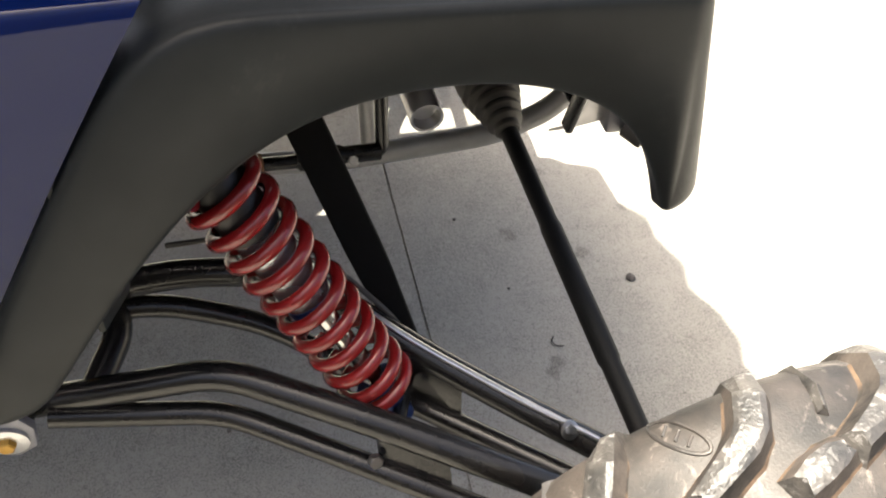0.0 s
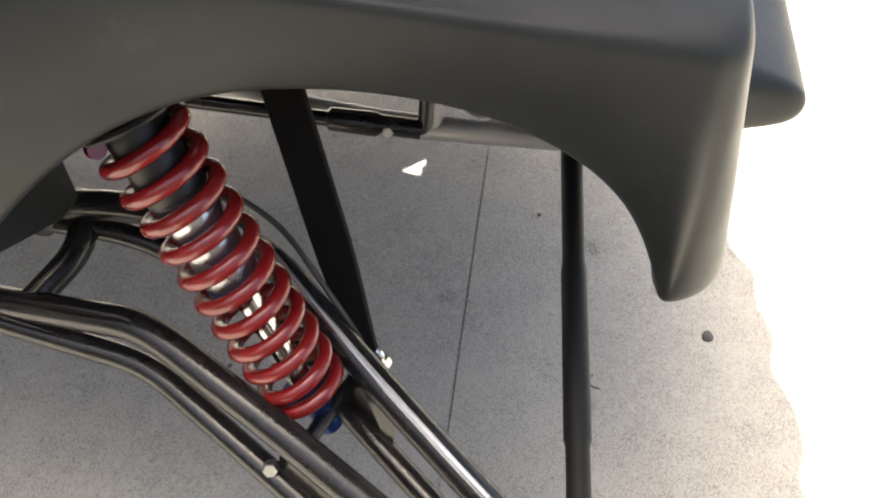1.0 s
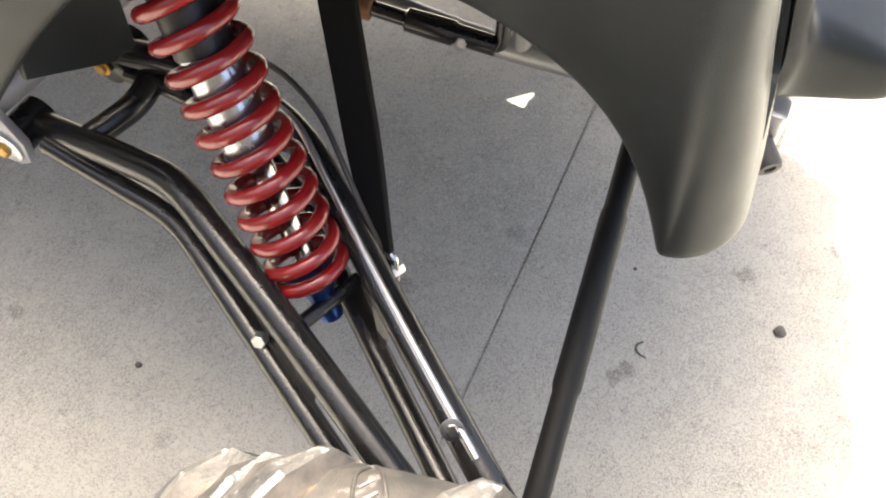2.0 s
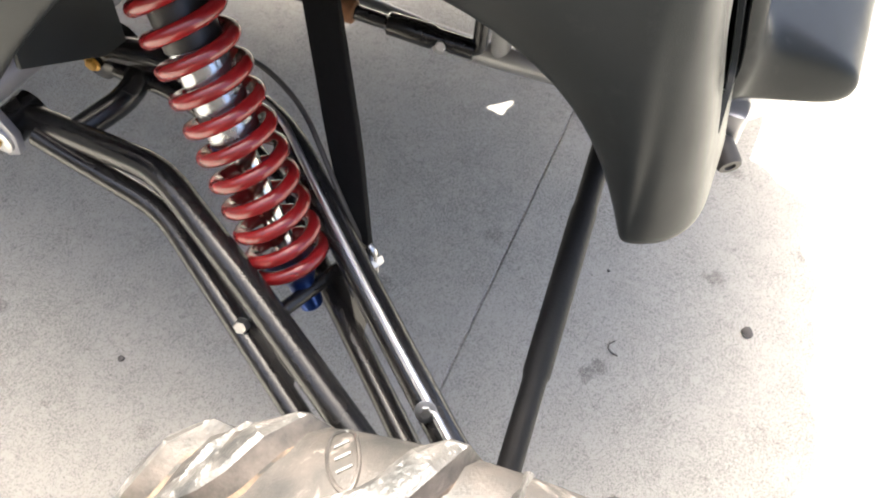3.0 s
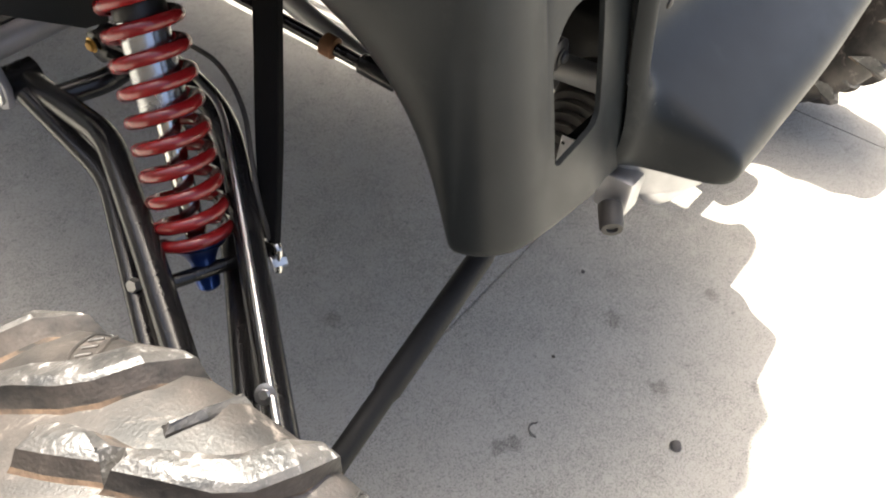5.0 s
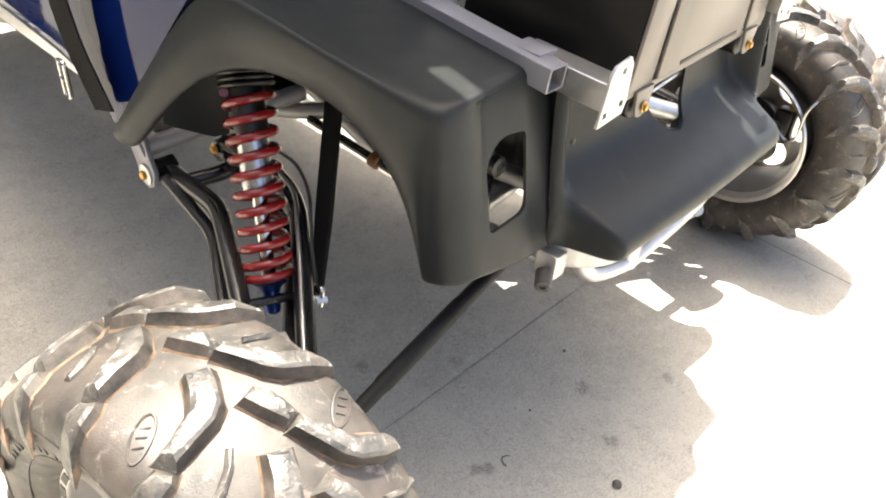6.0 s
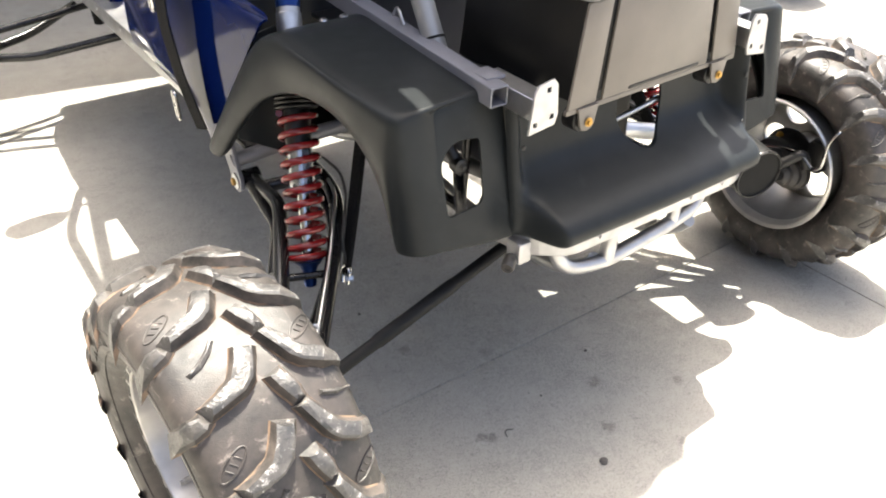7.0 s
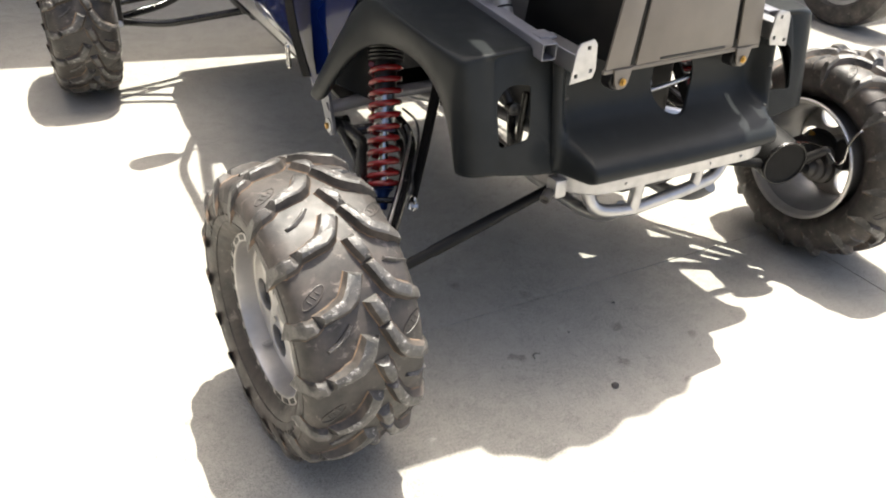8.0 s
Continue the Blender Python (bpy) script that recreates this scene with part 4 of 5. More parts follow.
def bumper():
    """Bent aluminium plate under the step with a hoop of tube below it."""
    bump = tagged(new("rear_bumper"), "bare aluminium rear bumper with tube hoop")
    bump.parent = buggy
    pts = fillet([(-0.315, 0.10, 0), (-0.302, 0.022, 0), (-0.238, -0.033, 0), (0.247, -0.025, 0), (0.318, 0.010, 0), (0.325, 0.10, 0)], 0.06)
    bm = bmesh.new()
    rows = []
    for p in pts:
        rows.append([bm.verts.new((p.x, p.y + dy, z)) for dy, z in ((0, 0.550), (0, 0.508), (0.004, 0.504), (0.03, 0.504), (0.03, 0.508), (0.006, 0.510), (0.006, 0.550))])
    for a, b in zip(rows, rows[1:]):
        for k in range(7):
            bm.faces.new((a[k], a[(k + 1) % 7], b[(k + 1) % 7], b[k]))
    bm.faces.new(rows[0])
    bm.faces.new(rows[-1][::-1])
    part("plate", bm, BRUSHED, bump)
    part("shelf", flat([[(p.x, p.y + 0.004) for p in pts]], 0.004, 0.0005, Matrix.Translation((0, 0, 0.541))), POWDER, bump, "black shelf plate")
    part("hoop", tube([(-0.215, 0.05, 0.495), (-0.19, 0.03, 0.425), (-0.10, 0.01, 0.418), (0.08, 0.01, 0.440), (0.17, 0.015, 0.455), (0.205, 0.025, 0.50)], 0.016, 18, 0.06), BRUSHED, bump, "bent aluminium tube")
    part("upright", tube([(-0.090, 0.010, 0.415), (-0.082, 0.010, 0.495)], 0.016, 18), BRUSHED, bump)
    part("upright", tube([(0.100, 0.010, 0.440), (0.105, 0.010, 0.495)], 0.013, 18), BRUSHED, bump)
    for x in (-0.16, 0.10, 0.2):
        part("screw", hexbolt((x, -0.0335 + 0.0165 * (x + 0.238), 0.522), (0, -1, 0), 0.004, 0.003), STEEL, bump)
    t = part("tow_bracket", block((0.032, 0.040, 0.046), 0.006, (-0.306, 0.034, 0.514)), BRUSHED, bump, "bare aluminium bracket")
    part("tow_pin", turned((-0.350, 0.013, 0.498), (-0.30, 0.050, 0.512), [(0.003, 0.005), (0, 0.006), (0.0, 0.0110), (0.003, 0.0128), (0.030, 0.0128)], 28), BOOTRUB, bump, "round bushing")
    return bump


bumper()


def square_tube(a, b, w, wall=0.003, up=(0, 0, 1)):
    a, b = Vector(a), Vector(b)
    d = (b - a).normalized()
    s = d.cross(Vector(up)).normalized()
    u = s.cross(d)
    bm = bmesh.new()
    R = []
    for p, k in ((a, w / 2), (b, w / 2), (b, w / 2 - wall), (a, w / 2 - wall)):
        R.append([bm.verts.new(p + s * k * i + u * k * j) for i, j in ((-1, -1), (1, -1), (1, 1), (-1, 1))])
    for p, q in ((0, 1), (1, 2), (2, 3), (3, 0)):
        for k in range(4):
            bm.faces.new((R[p][k], R[p][(k + 1) % 4], R[q][(k + 1) % 4], R[q][k]))
    bmesh.ops.bevel(bm, geom=[e for e in bm.edges], offset=0.0012, segments=1, affect="EDGES")
    return bm


def rear_rails(sx):
    ln = 1.0 if sx > 0 else 0.66
    rail = part("rear_rail", square_tube((-0.350 * sx, 0.055, 0.822), ((-0.350 + 0.005 * ln) * sx, 0.055 + 0.745 * ln, 0.822 + 0.050 * ln), 0.036), PAINTED_ALU, buggy, "pale grey square frame rail")
    stub = part("rail_stub", square_tube((-0.308 * sx, -0.006, 0.812), (-0.308 * sx, 0.14, 0.815), 0.040), SATIN, buggy, "aluminium square tube stub")
    hole = lambda x, z: [(x - 0.005, z - 0.005), (x + 0.005, z - 0.005), (x + 0.005, z + 0.005), (x - 0.005, z + 0.005)]
    out = [(-0.340, 0.775), (-0.286, 0.782), (-0.280, 0.800), (-0.284, 0.852), (-0.292, 0.862), (-0.322, 0.856), (-0.330, 0.846)]
    bm = flat([[(x * sx, z) for x, z in out]] + [[(x * sx, z) for x, z in hole(*h)] for h in ((-0.328, 0.790), (-0.293, 0.798), (-0.302, 0.846))], 0.005, 0.0008, Matrix.Translation((0, -0.010, 0)) @ Matrix.Rotation(radians(90), 4, "X"))
    plate = part("bracket_plate", bm, BRUSHED, buggy, "bare aluminium plate with three square holes")
    if sx < 0:
        for ob in (rail, stub, plate):
            ob.matrix_basis = TAIL_RIGHT
    part("gusset", block((0.04, 0.05, 0.006), 0.001, (-0.335 * sx, 0.11, 0.842)), PAINTED_ALU, rail)
    part("mount_clip", tube([(-0.345 * sx, 0.36, 0.862), (-0.345 * sx, 0.375, 0.885), (-0.335 * sx, 0.40, 0.885), (-0.335 * sx, 0.415, 0.862)], 0.003, 8, 0.012), SATIN, rail)


rear_rails(1)
rear_rails(-1)


def cargo_box():
    """Black sheet box on the tail with three lid plates, dome-washer screws and two mounting tabs."""
    bx = tagged(new("cargo_box"), "black sheet-metal box with a bolted lid")
    bx.parent = buggy
    bx.matrix_basis = Matrix.Translation((-0.185, 0.008, 0)) @ Matrix.Rotation(radians(2.9), 4, "Z") @ Matrix.Translation((0.185, -0.015, 0))

    def taper(bm):
        for v in bm.verts:
            v.co.x *= 1 - 0.14 * (v.co.z - 0.77) / 0.2
        return bm
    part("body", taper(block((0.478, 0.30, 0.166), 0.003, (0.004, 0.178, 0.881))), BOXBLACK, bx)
    # rear sheets take the paler colour that holds the reflected ground light
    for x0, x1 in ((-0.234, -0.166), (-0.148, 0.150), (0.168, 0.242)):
        part("rear_sheet", taper(block((x1 - x0, 0.006, 0.180), 0.0015, ((x0 + x1) / 2, 0.0245, 0.872))), BOXREAR, bx, "rear sheet, its reflected ground light put into the colour")
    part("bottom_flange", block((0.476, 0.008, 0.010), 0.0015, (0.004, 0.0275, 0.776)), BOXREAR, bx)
    rnd = random.Random(5)
    for i, (x0, x1) in enumerate(((-0.212, -0.140), (-0.132, 0.132), (0.140, 0.214))):
        y0 = 0.012
        n = 7
        edge = [(x0 + (x1 - x0) * k / n, y0 + rnd.uniform(-0.004, 0.006) + (0.01 if k in (0, n) else 0)) for k in range(n + 1)]
        loop = edge + [(x1, 0.33), (x0, 0.33)]
        bm = flat([loop], 0.004, 0.0006, Matrix.Translation((0, 0, 0.9675)))
        bmesh.ops.subdivide_edges(bm, edges=[e for e in bm.edges if e.calc_length() > 0.05], cuts=2, use_grid_fill=True)
        for v in bm.verts:
            v.co.z += 0.003 * noise.noise(v.co * 22)
        lid = part("lid_plate", bm, LID, bx, "scuffed dark lid plate")
        m = 2 if i != 1 else 4
        for k in range(m):
            x = x0 + (x1 - x0) * (k + 0.5) / m
            part("lid_screw", hexbolt((x, 0.022, 0.972), (0, 0, 1), 0.0048, 0.006, 0.0085), STEEL, bx)
        for y in (0.12, 0.22):
            if i != 1:
                x = x0 + 0.012 if i == 0 else x1 - 0.012
                part("lid_screw", hexbolt((x, y, 0.972), (0, 0, 1), 0.0048, 0.006, 0.0085), STEEL, bx)
    part("filler_ring", tube([(0.06 + 0.05 * math.cos(a), 0.24 + 0.05 * math.sin(a), 0.975) for a in [2 * math.pi * k / 24 for k in range(25)]], 0.006, 8), BLACKMETAL, bx)
    for x in (-0.185, 0.186):
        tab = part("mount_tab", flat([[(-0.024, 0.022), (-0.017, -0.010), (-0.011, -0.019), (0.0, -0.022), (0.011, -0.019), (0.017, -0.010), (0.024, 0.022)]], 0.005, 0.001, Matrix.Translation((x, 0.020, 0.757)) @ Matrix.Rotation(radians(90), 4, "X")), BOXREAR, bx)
        part("slot", block((0.20, 0.003, 0.006), 0.001, (0.02, 0.0215, 0.7885)), BLACKMETAL, bx) if x < 0 else None
        part("tab_bolt", hexbolt((x, 0.015, 0.752), (0, -1, 0), 0.0058, 0.006, 0.0085), GOLD, bx, "yellow zinc bolt")
        part("rubber_mount", turned((x, 0.03, 0.750), (x, 1, 0.750), [(0, 0.02), (0.002, 0.022), (0.03, 0.022), (0.032, 0.02)], 24), BLACKMETAL, bx)


cargo_box()


def blue_body(sx):
    """Glossy side panel with its crease, the sill strip below it and the cross straps."""
    bm = bmesh.new()
    out = [[(-0.616, 0.785, 0.520), (-0.616, 0.770, 0.532), (-0.611, 0.738, 0.576), (-0.600, 0.690, 0.643), (-0.585, 0.628, 0.734), (-0.566, 0.547, 0.842), (-0.562, 0.532, 0.860), (-0.556, 0.529, 0.866), (-0.535, 0.526, 0.868)],
           [(-0.612, 0.860, 0.580), (-0.624, 0.855, 0.604), (-0.626, 0.840, 0.640), (-0.622, 0.810, 0.720), (-0.612, 0.780, 0.800), (-0.600, 0.750, 0.866), (-0.594, 0.740, 0.876), (-0.585, 0.733, 0.881), (-0.555, 0.722, 0.884)],
           [(-0.614, 1.000, 0.596), (-0.630, 1.000, 0.620), (-0.632, 1.000, 0.660), (-0.630, 1.000, 0.740), (-0.626, 0.990, 0.820), (-0.616, 0.980, 0.900), (-0.608, 0.975, 0.915), (-0.595, 0.972, 0.922), (-0.555, 0.962, 0.930)],
           [(-0.614, 1.280, 0.602), (-0.632, 1.280, 0.630), (-0.635, 1.270, 0.680), (-0.634, 1.260, 0.770), (-0.630, 1.250, 0.850), (-0.620, 1.240, 0.930), (-0.612, 1.235, 0.945), (-0.600, 1.230, 0.955), (-0.50, 1.22, 0.98)]]
    # the other flank ends at the door opening
    rows = [[bm.verts.new((x * (sx if sx > 0 else -0.88), y, z)) for x, y, z in r] for r in (out if sx > 0 else out[:2])]
    for a, b in zip(rows, rows[1:]):
        for k in range(8):
            bm.faces.new((a[k], a[k + 1], b[k + 1], b[k]))
    me = bpy.data.meshes.new("p")
    bmesh.ops.recalc_face_normals(bm, faces=bm.faces)
    bm.to_mesh(me)
    bm.free()
    ob = new("p", me)
    sub = ob.modifiers.new("s", "SUBSURF")
    sub.levels = sub.render_levels = 3
    so = ob.modifiers.new("t", "SOLIDIFY")
    so.thickness, so.offset = 0.005, -1
    bpy.context.view_layer.update()
    out = baked(ob)
    dd = ob.data
    bpy.data.objects.remove(ob)
    bpy.data.meshes.remove(dd)
    b = bmesh.new()
    b.from_mesh(out)
    bpy.data.meshes.remove(out)
    part("side_panel", b, BLUE, buggy, "glossy dark blue plastic side panel", 45)
    # front cowl side
    bm = bmesh.new()
    prof = [(1.62, 0.52), (1.70, 0.60), (1.74, 0.80), (1.72, 1.02), (2.10, 1.00), (2.45, 0.92), (2.55, 0.75), (2.5, 0.58), (2.2, 0.50)]
    f = bm.faces.new([bm.verts.new((-0.57 * sx, y, z)) for y, z in prof])
    got = bmesh.ops.extrude_face_region(bm, geom=[f])
    for v in got["geom"]:
        if isinstance(v, bmesh.types.BMVert):
            v.co.x += 0.10 * sx
    bmesh.ops.bevel(bm, geom=bm.edges[:], offset=0.015, segments=3, affect="EDGES")
    part("front_panel", bm, BLUE, buggy, "glossy dark blue front side panel")
    sill = part("sill_strip", block((0.012, 1.22, 0.05), 0.002, (-0.600 if sx > 0 else 0.535, 1.45, 0.588)), SATIN, buggy, "bare aluminium sill strip with rivets")
    if sx > 0:
        part("floor_ledge", block((0.10, 1.1, 0.006), 0.001, (-0.550, 1.45, 0.612)), SATIN, sill)
    for k in range(9):
        part("rivet", turned((-0.606 if sx > 0 else 0.541, 0.88 + 0.125 * k, 0.592), (-9 * sx, 0.88 + 0.125 * k, 0.592), [(0, 0.006), (0.002, 0.005), (0.003, 0.002)], 12), STEEL, sill)
    # pivot bracket at the sill's end
    br = flat([[(0.746, 0.424), (0.753, 0.393), (0.773, 0.382), (0.796, 0.392), (0.811, 0.43), (0.875, 0.535), (0.885, 0.590), (0.800, 0.580), (0.762, 0.46)]], 0.01, 0.001, Matrix(((0, 0, 1, -0.572 * sx), (1, 0, 0, 0), (0, 1, 0, 0), (0, 0, 0, 1))))
    b = part("pivot_bracket", br, PAINTED_ALU, buggy, "pale aluminium pivot bracket")
    part("washer", turned((-0.577 * sx, 0.774, 0.412), (-9 * sx, 0.774, 0.412), [(0, 0.021), (0.004, 0.021), (0.005, 0.019)], 28), SATIN, b)
    part("pivot_bolt", hexbolt((-0.581 * sx, 0.774, 0.412), (-sx, 0, 0), 0.0095, 0.008), GOLD, b, "yellow zinc pivot bolt")
    part("pivot_bolt", hexbolt((-0.462 * sx, 0.718, 0.452), (-sx, 0, 0), 0.0075, 0.007, 0.0105), GOLD, b, "yellow zinc pivot bolt")
    part("frame_tube", tube([(-0.575 * sx, 0.785, 0.460), (-0.43 * sx, 0.735, 0.500), (-0.25 * sx, 0.72, 0.51)], 0.018, 16, 0.04), PAINTED_ALU, b)
    # inner liner behind the shock
    bm = flat([[(x * sx, z) for x, z in ((-0.606, 0.592), (-0.515, 0.538), (-0.485, 0.535), (-0.475, 0.82), (-0.57, 0.80))]], 0.006, 0.001, Matrix.Translation((0, 0.628, 0)) @ Matrix.Rotation(radians(90), 4, "X"))
    part("arch_liner", bm, PLASTIC, buggy, "black plastic arch liner")


blue_body(1)
blue_body(-1)


def webbing(name, pts, w, label, parent=None):
    """A flat strap that hangs along the points, its face to the side."""
    P = fillet(pts, 0.03)
    bm = bmesh.new()
    rows = []
    for i, p in enumerate(P):
        d = (P[min(i + 1, len(P) - 1)] - P[max(i - 1, 0)]).normalized()
        s = d.cross(Vector((1, 0, 0))).normalized()
        nn = s.cross(d)
        rows.append([bm.verts.new(p + s * w / 2 * a + nn * 0.0018 * b) for a, b in ((-1, -1), (1, -1), (1, 1), (-1, 1))])
    for a, b in zip(rows, rows[1:]):
        for k in range(4):
            bm.faces.new((a[k], a[(k + 1) % 4], b[(k + 1) % 4], b[k]))
    bm.faces.new(rows[0])
    bm.faces.new(rows[-1][::-1])
    return part(name, bm, WEBBING, parent or buggy, label)


st = webbing("tie_strap", [(-0.600, 0.860, 1.12), (-0.650, 0.850, 0.95), (-0.662, 0.830, 0.80), (-0.656, 0.800, 0.68), (-0.640, 0.762, 0.570)], 0.072, "black webbing tie-down strap with steel buckles")
webbing("strap_tail", [(-0.650, 0.800, 0.985), (-0.668, 0.775, 0.93), (-0.668, 0.745, 0.885)], 0.045, "loose end of the strap", st)
for y, z in ((0.870, 0.900), (0.868, 0.850), (0.826, 0.610)):
    loop = [(-0.668, y + 0.018, z + 0.030), (-0.668, y + 0.012, z - 0.034), (-0.670, y - 0.012, z - 0.030), (-0.670, y - 0.006, z + 0.034), (-0.668, y + 0.018, z + 0.030)]
    part("buckle", tube(loop, 0.0042, 8, 0.008), CHROME, st, "chrome wire buckle")
    part("buckle_bar", tube([(-0.669, y + 0.016, z), (-0.671, y - 0.010, z + 0.002)], 0.0036, 8), CHROME, st)

# ---- frame, engine bay and cabin seen past the body ----
part("roll_cage_leg", tube([(-0.322, 0.279, 0.825), (-0.317, 0.447, 1.10), (-0.31, 0.65, 1.50), (-0.31, 0.85, 1.78)], 0.021, 20, 0.1), GREYTUBE, buggy, "grey painted roll cage tube")
part("roll_cage_leg", tube([(0.322, 0.279, 0.825), (0.317, 0.447, 1.10), (0.31, 0.65, 1.50), (0.31, 0.85, 1.78)], 0.021, 20, 0.1), GREYTUBE, buggy, "grey painted roll cage tube")
for sx in (1, -1):
    part("tube_clamp", turned((-0.3217 * sx, 0.2925, 0.847), (-0.317 * sx, 0.447, 1.10), [(0, 0.0212), (0.001, 0.0228), (0.004, 0.0228), (0.005, 0.0212)], 24), WEBBING, buggy, "black cable tie")
    part("shoulder_tube", tube([((-0.30 if sx > 0 else -0.40) * sx, 0.66, 0.90), (-0.46 * sx, 0.66, 0.915), (-0.55 * sx, 0.74, 0.93), (-0.57 * sx, 0.95, 0.95)], 0.0155, 18, 0.08), GREYTUBE, buggy)
    part("lower_frame_tube", tube([(-0.30 * sx, 1.9, 0.42), (-0.30 * sx, 0.78, 0.46), (-0.20 * sx, 0.60, 0.50), (-0.16 * sx, 0.10, 0.53)], 0.017, 18, 0.08), GREYTUBE, buggy)
for x in (-0.12, 0.16):
    part("skid_tube", tube([(x, 0.95, 0.46), (x, 0.60, 0.36), (x, 0.40, 0.338), (x, 0.14, 0.350), (x, 0.055, 0.385), (x, 0.012, 0.43)], 0.0175, 20, 0.07), GREYTUBE, buggy, "grey bent frame tube")
    part("frame_post", tube([(x, 0.337, 0.345), (x, 0.337, 0.62)], 0.0145, 16), GREYTUBE, buggy)
lk = part("tie_link", tube([(-0.262, 0.68, 0.470), (-0.240, 0.500, 0.447), (-0.229, 0.378, 0.434), (-0.223, 0.332, 0.432), (-0.213, 0.326, 0.62)], 0.0095, 12, 0.012), POWDER, buggy, "black linkage rod")
part("link_bolt", hexbolt((-0.240, 0.376, 0.436), (-1, -0.3, 0.6), 0.0075, 0.008, 0.011), STEEL, lk)
part("link_joint", turned((-0.240, 0.450, 0.446), (-0.228, 0.335, 0.435), [(0, 0.010), (0.004, 0.0145), (0.06, 0.0155), (0.066, 0.0125), (0.115, 0.0125)], 16), POWDER, lk)
part("clamp", turned((-0.242, 0.515, 0.449), (-0.238, 0.48, 0.444), [(0, 0.013), (0.002, 0.016), (0.02, 0.016), (0.022, 0.013)], 16), RUST, lk, "rusty clamp")
rod = part("shift_rod", tube([(-0.418, 0.155, 0.770), (-0.401, 0.105, 0.695)], 0.011, 14), BLACKMETAL, buggy, "dark rod with a bolted eye")
part("eye", turned((-0.401, 0.086, 0.692), (-0.401, 9, 0.692), [(0, 0.010), (0.002, 0.015), (0.022, 0.015), (0.024, 0.010)], 20), BLACKMETAL, rod)
part("eye_bolt", hexbolt((-0.401, 0.086, 0.692), (0, -1, 0), 0.006, 0.005, 0.008), BLACKMETAL, rod)
part("link_bar", block((0.020, 0.010, 0.15), 0.003, (-0.384, 0.120, 0.625), Euler((radians(8), radians(-10), 0)).to_matrix()), POWDER, rod, "black link bar")
stay = part("gear_stay", tube([(-0.060, 0.112, 0.665), (0.025, 0.104, 0.681), (0.125, 0.098, 0.702)], 0.0055, 12, 0.02), SATIN, buggy, "bare metal stay rod")
part("stay_plate", flat([[(-0.040, 0.640), (-0.004, 0.655), (0.000, 0.690), (-0.018, 0.715), (-0.045, 0.712)]], 0.005, 0.001, Matrix.Translation((0, 0.118, 0)) @ Matrix.Rotation(radians(90), 4, "X")), PAINTED_ALU, stay, "grey folded stay plate")
part("stay_bolt", hexbolt((-0.022, 0.114, 0.692), (0, -1, 0), 0.006, 0.005, 0.008), STEEL, stay)
part("engine_block", block((0.34, 0.36, 0.24), 0.03, (0.03, 0.42, 0.60), segments=3), BLACKMETAL, buggy, "dark engine block")
part("gearbox", block((0.20, 0.20, 0.15), 0.03, (0.0, 0.16, 0.50), segments=3), BLACKMETAL, buggy)
part("exhaust_stub", turned((-0.205, 0.265, 0.462), (-0.05, 0.275, 0.475), [(0.02, 0.019), (0, 0.020), (0.0, 0.024), (0.16, 0.024)], 24), SATIN, buggy)
mf = part("muffler", turned((0.560, 0.115, 0.372), (0.640, 0.46, 0.400), [(0.006, 0.020), (0.004, 0.054), (0.002, 0.0605), (0.0, 0.062), (0.0, 0.0655), (0.02, 0.067), (0.15, 0.067), (0.17, 0.05)], 40), MUFFLER, buggy, "black round muffler")
part("muffler_rim", lathe([(0.010, 0.0630), (0.001, 0.0630), (0.0, 0.0640), (0.0, 0.0670), (0.004, 0.0690), (0.010, 0.0690)], 48, None, along((0.559, 0.111, 0.3717), (0.639, 0.456, 0.3997))), POWDER, mf, "black rolled rim")
part("tail_pipe", tube([(0.590, 0.25, 0.385), (0.46, 0.34, 0.43), (0.20, 0.38, 0.50)], 0.022, 16, 0.06), SATIN, mf)
part("floor_pan", block((0.90, 0.92, 0.012), 0.003, (-0.09, 1.24, 0.485)), BLACKMETAL, buggy, "dark floor pan")
# added unseen floor piece that closes a sun patch on the ground
part("footwell", block((0.56, 0.60, 0.012), 0.003, (-0.26, 1.97, 0.4725)), BLACKMETAL, buggy, "dark floor piece, added to keep sun off the ground")
part("bulkhead", block((1.02, 0.02, 0.30), 0.006, (0, 0.74, 0.79)), INTERIOR, buggy, "dark cabin bulkhead")
for sx in (1, -1):
    s = tagged(new("seat"), "black bucket seat")
    s.parent = buggy
    part("cushion", block((0.36, 0.44, 0.12), 0.04, (-0.07 - 0.19 * sx, 1.12, 0.58), segments=3), INTERIOR, s)
    part("backrest", block((0.40, 0.10, 0.72), 0.04, (-0.05 - 0.21 * sx, 0.88, 0.98), Euler((radians(-12), 0, 0)).to_matrix(), segments=3), INTERIOR, s)
part("parcel_deck", block((0.645, 0.62, 0.010), 0.002, (-0.0375, 0.43, 0.790)), INTERIOR, buggy)
# added strips and wing, unseen, shaped to block sun beside the deck
part("shade_strip", block((0.059, 0.442, 0.010), 0.002, (0.3155, 0.341, 0.790)), INTERIOR, buggy)
part("shade_strip", flat([[(0.286, 0.745), (0.286, 0.5625), (0.292, 0.5625), (0.300, 0.608), (0.338, 0.568), (0.345, 0.5625), (0.345, 0.745)]], 0.010, 0.001, Matrix.Translation((0, 0, 0.790))), INTERIOR, buggy)
part("shade_wing", block((0.214, 0.29, 0.010), 0.002, (0.4530, 0.615, 0.790)), INTERIOR, buggy)
# added unseen block that stops sun between deck and floor
part("shade_riser", block((1.02, 0.24, 0.08), 0.01, (0, 0.86, 0.60)), INTERIOR, buggy)
